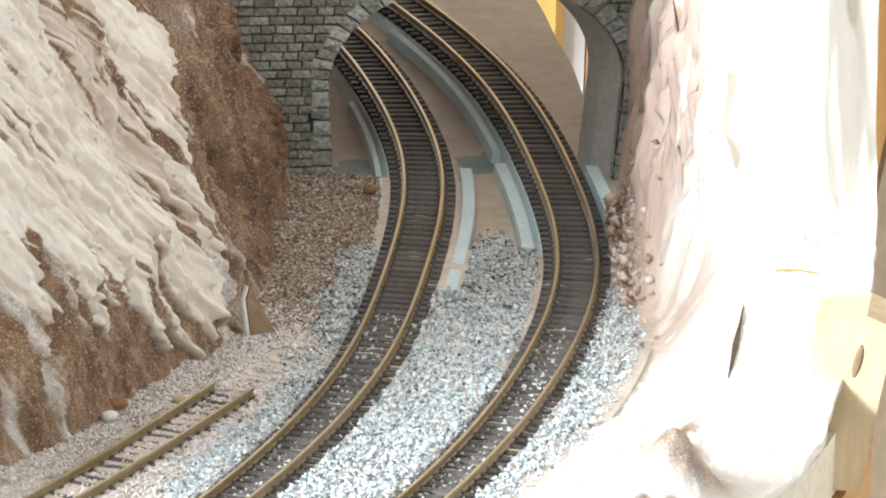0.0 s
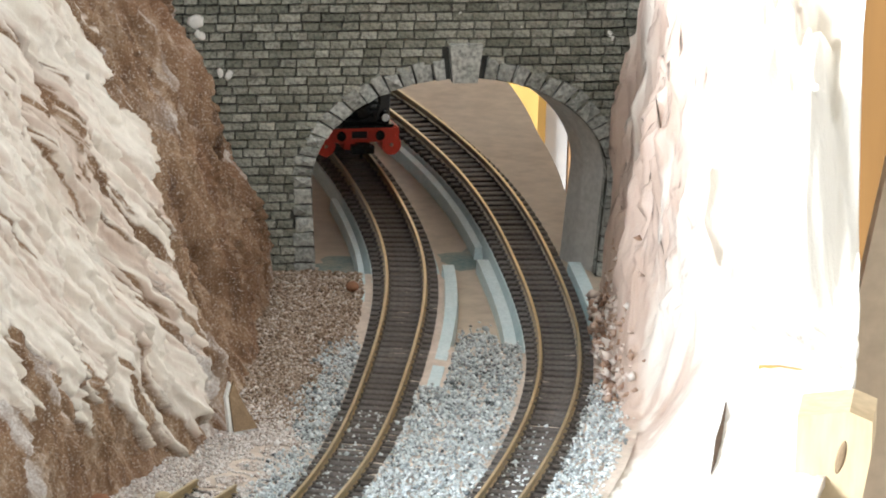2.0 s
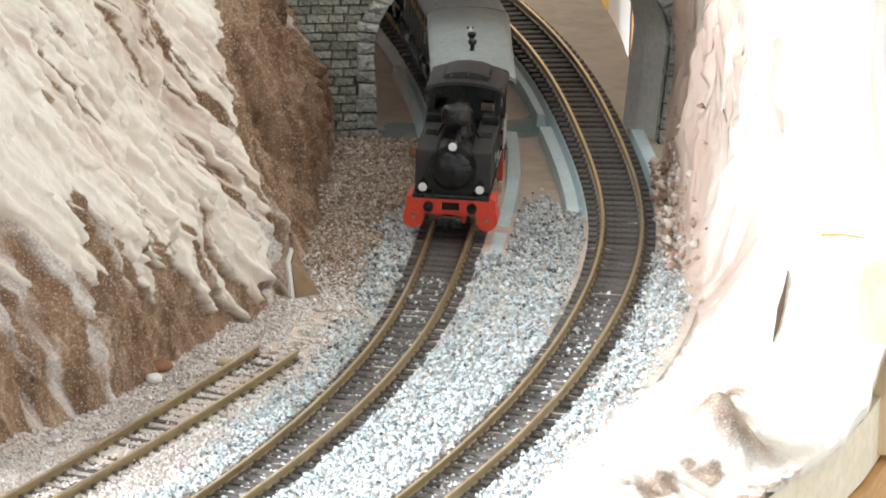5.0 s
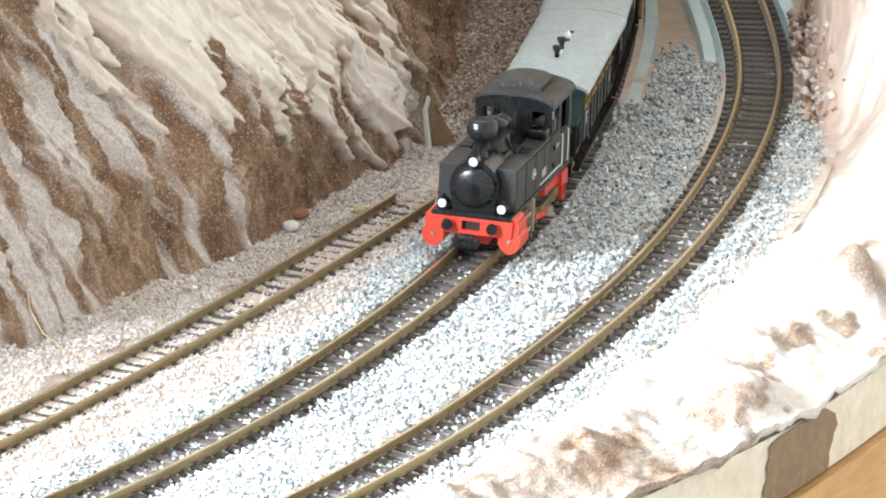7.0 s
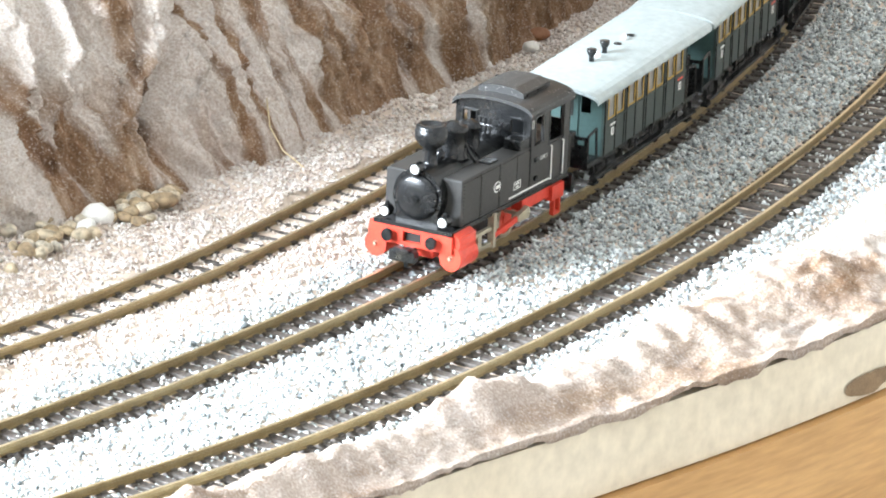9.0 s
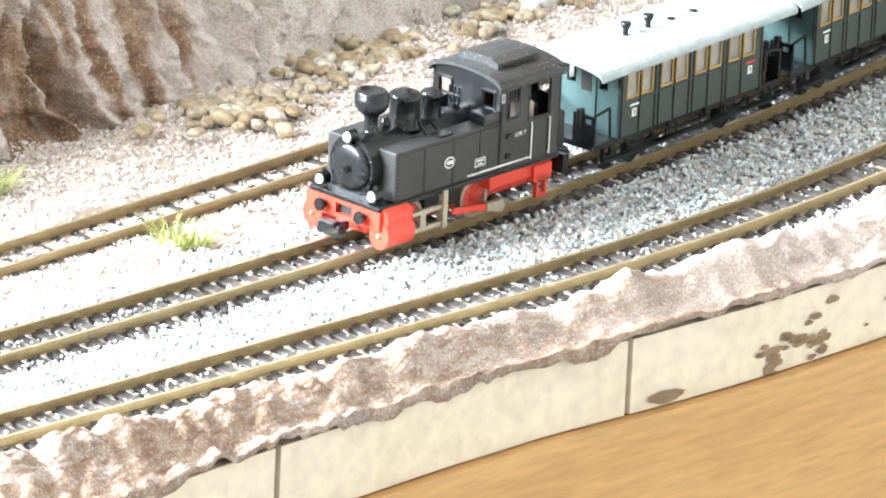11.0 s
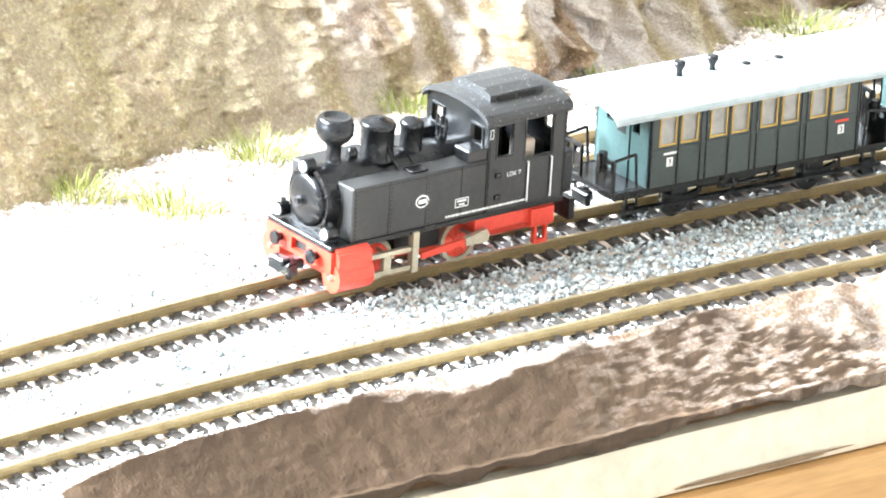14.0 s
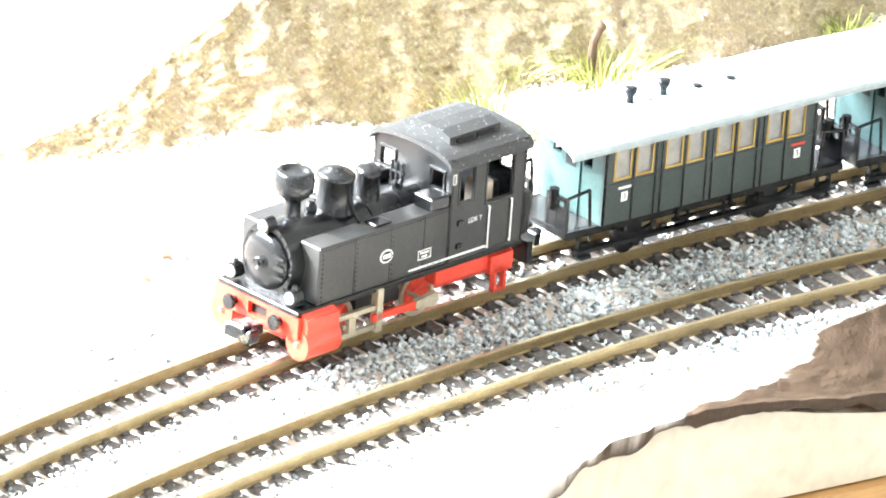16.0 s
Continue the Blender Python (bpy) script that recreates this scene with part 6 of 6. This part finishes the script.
# ---- loose ballast and sand: far too many to count ----
def scatter(name, pts, size, material, label, seed):
    """Angular grains, one small uneven octahedron each."""
    local = np.random.default_rng(seed)
    n = len(pts)
    base = np.array([(1, 0, 0), (-1, 0, 0), (0, 1, 0), (0, -1, 0), (0, 0, 1), (0, 0, -1)], float)
    v = base[None] * local.uniform(0.55, 1.25, (n, 6, 1)) + local.normal(0, 0.18, (n, 6, 3))
    ang = local.uniform(0, 2 * np.pi, n)
    tilt = local.normal(0, 0.6, n)
    ca, sa, ct, st = np.cos(ang), np.sin(ang), np.cos(tilt), np.sin(tilt)
    x, y, z = v[..., 0], v[..., 1], v[..., 2] * 0.8
    y, z = y * ct[:, None] - z * st[:, None], y * st[:, None] + z * ct[:, None]
    x, y = x * ca[:, None] - y * sa[:, None], x * sa[:, None] + y * ca[:, None]
    k = (size * np.exp(local.normal(0, 0.28, n)))[:, None]
    v = np.stack([x * k + pts[:, :1], y * k + pts[:, 1:2], z * k + pts[:, 2:3]], 2).reshape(-1, 3)
    tri = np.array([(0, 2, 4), (2, 1, 4), (1, 3, 4), (3, 0, 4), (2, 0, 5), (1, 2, 5), (3, 1, 5), (0, 3, 5)])
    f = (tri[None] + 6 * np.arange(n)[:, None, None]).reshape(-1, 3)
    me = bpy.data.meshes.new(name)
    me.vertices.add(len(v))
    me.vertices.foreach_set("co", v.astype(np.float32).ravel())
    me.loops.add(f.size)
    me.loops.foreach_set("vertex_index", f.astype(np.int32).ravel())
    me.polygons.add(len(f))
    me.polygons.foreach_set("loop_start", np.arange(0, f.size, 3, dtype=np.int32))
    me.update(calc_edges=True)
    me.materials.append(material)
    return tagged(new(name, me), label, name.replace("_", " "), kind="stuff")


def rails_clear(s, d):
    """Keeps grains off the rails; marks those that lie between them."""
    near1, near2 = np.abs(d), np.abs(d - SECOND(s))
    on_rail = (np.abs(near1 - 0.0050) < 0.0013) | (np.abs(near2 - 0.0050) < 0.0013)
    return on_rail, (near1 < 0.0085), (near2 < 0.0085)


def build_ballast():
    local = np.random.default_rng(31)
    n = 185000
    s = local.uniform(0.36, 1.50, n)
    d = local.uniform(-0.024, 0.062, n)
    lim = BANK_FOOT(s) + local.normal(0.002, 0.003, n)
    rail, one, two = rails_clear(s, d)
    edge = local.normal(0, 0.004, n)
    left = -0.0165 + 0.004 * fbm(s * 60, s * 0) + 0.4 * edge - 0.012 * smooth(1.0, 1.2, s)
    keep = (d < lim) & (d > left) & ~rail
    start = np.where(d < 0.008, 0.405, np.where(d < SECOND(s) - 0.008, 0.392, 0.435)) + edge
    keep &= s > start
    keep &= ~(one & (s < 0.467 + 0.3 * edge)) & ~(two & (s < 0.467 + 0.3 * edge))
    # foam strips stay bare for a short way
    keep &= ~((np.abs(d - 0.0115) < 0.003) & (s < 0.442)) & ~((np.abs(d - SECOND(s) + 0.0115) < 0.003) & (s < 0.40))
    # the clear sleeper tops: fewer grains lie between the rails
    keep &= ~((one | two) & (local.uniform(0, 1, n) < 0.72 - 0.25 * smooth(1.05, 1.25, s)))
    keep &= ~(((np.abs(np.abs(d) - 0.0074) < 0.0012) | (np.abs(np.abs(d - SECOND(s)) - 0.0074) < 0.0012)) & (local.uniform(0, 1, n) < 0.55))
    s, d, inside = s[keep], d[keep], (one | two)[keep]
    x, y, _, _ = spine.xy(s, d)
    z = np.where(inside, -0.0026 + local.normal(0, 0.00025, len(s)), -0.0024 + local.normal(0, 0.0004, len(s)))
    scatter("ballast", np.stack([x, y, z], 1), 0.00050, MAT["ballast"], "grey and white granite ballast round the tracks", 5)
    n = 120000
    s = local.uniform(0.33, 1.45, n)
    lo = np.maximum(CLIFF_FOOT(s) - 0.003, -0.11)
    d = lo + (-0.011 - lo) * local.uniform(0, 1, n)
    left = -0.0150 + 0.004 * fbm(s * 60, s * 0) + local.normal(0, 0.0025, n) - 0.012 * smooth(1.0, 1.2, s)
    left = np.where(s < 0.42, -0.0105, left)
    keep = d < left
    s, d = s[keep], d[keep]
    x, y, _, _ = spine.xy(s, d)
    p = np.array(siding.p)[::6]
    gap = np.min(np.hypot(x[:, None] - p[None, :, 0], y[:, None] - p[None, :, 1]), 1)
    clear = (np.abs(gap - 0.0050) > 0.0011) & ~((gap < 0.0042) & (local.uniform(0, 1, len(s)) < 0.10))
    s, d, x, y, gap = s[clear], d[clear], x[clear], y[clear], gap[clear]
    z = ground_height(s, d) + 0.0003
    z = np.where(gap < 0.008, np.minimum(z, -0.0022), z)
    # grains near the tunnel take the darker brown that paints in its shade
    dim = s < 0.475 + local.normal(0, 0.012, len(s))
    p = np.stack([x, y, z], 1)
    scatter("sand", p[~dim], 0.00042, MAT["sand"], "pinkish sand and fine crumbs beside the siding", 6)
    scatter("brown_crumbs", p[dim], 0.00045, MAT["crumbs"], "crumbs by the tunnel mouth, their brown mostly the shade there", 8)


def build_plaster_crumbs():
    """Torn crumbs of pinkish plaster along the foot of the tall bank."""
    local = np.random.default_rng(91)
    n = 900
    s = local.uniform(0.365, 0.452, n)
    d = BANK_FOOT(s) + np.abs(local.normal(0, 0.0026, n)) - 0.003
    x, y, _, _ = spine.xy(s, d)
    z = np.maximum(bank_height(s, d), -0.004) + 0.0002
    scatter("plaster_crumbs", np.stack([x, y, z], 1), 0.0010, MAT["pink_crumb"], "torn pinkish plaster crumbs along the bank foot", 17)


MAT["pink_crumb"] = island_mix("pink_crumb", [(0.0, (0.34, 0.19, 0.12)), (0.4, (0.52, 0.36, 0.27)), (0.75, (0.70, 0.57, 0.49)), (1.0, (0.84, 0.78, 0.72))], 0.5)
build_plaster_crumbs()
build_ballast()


motions()
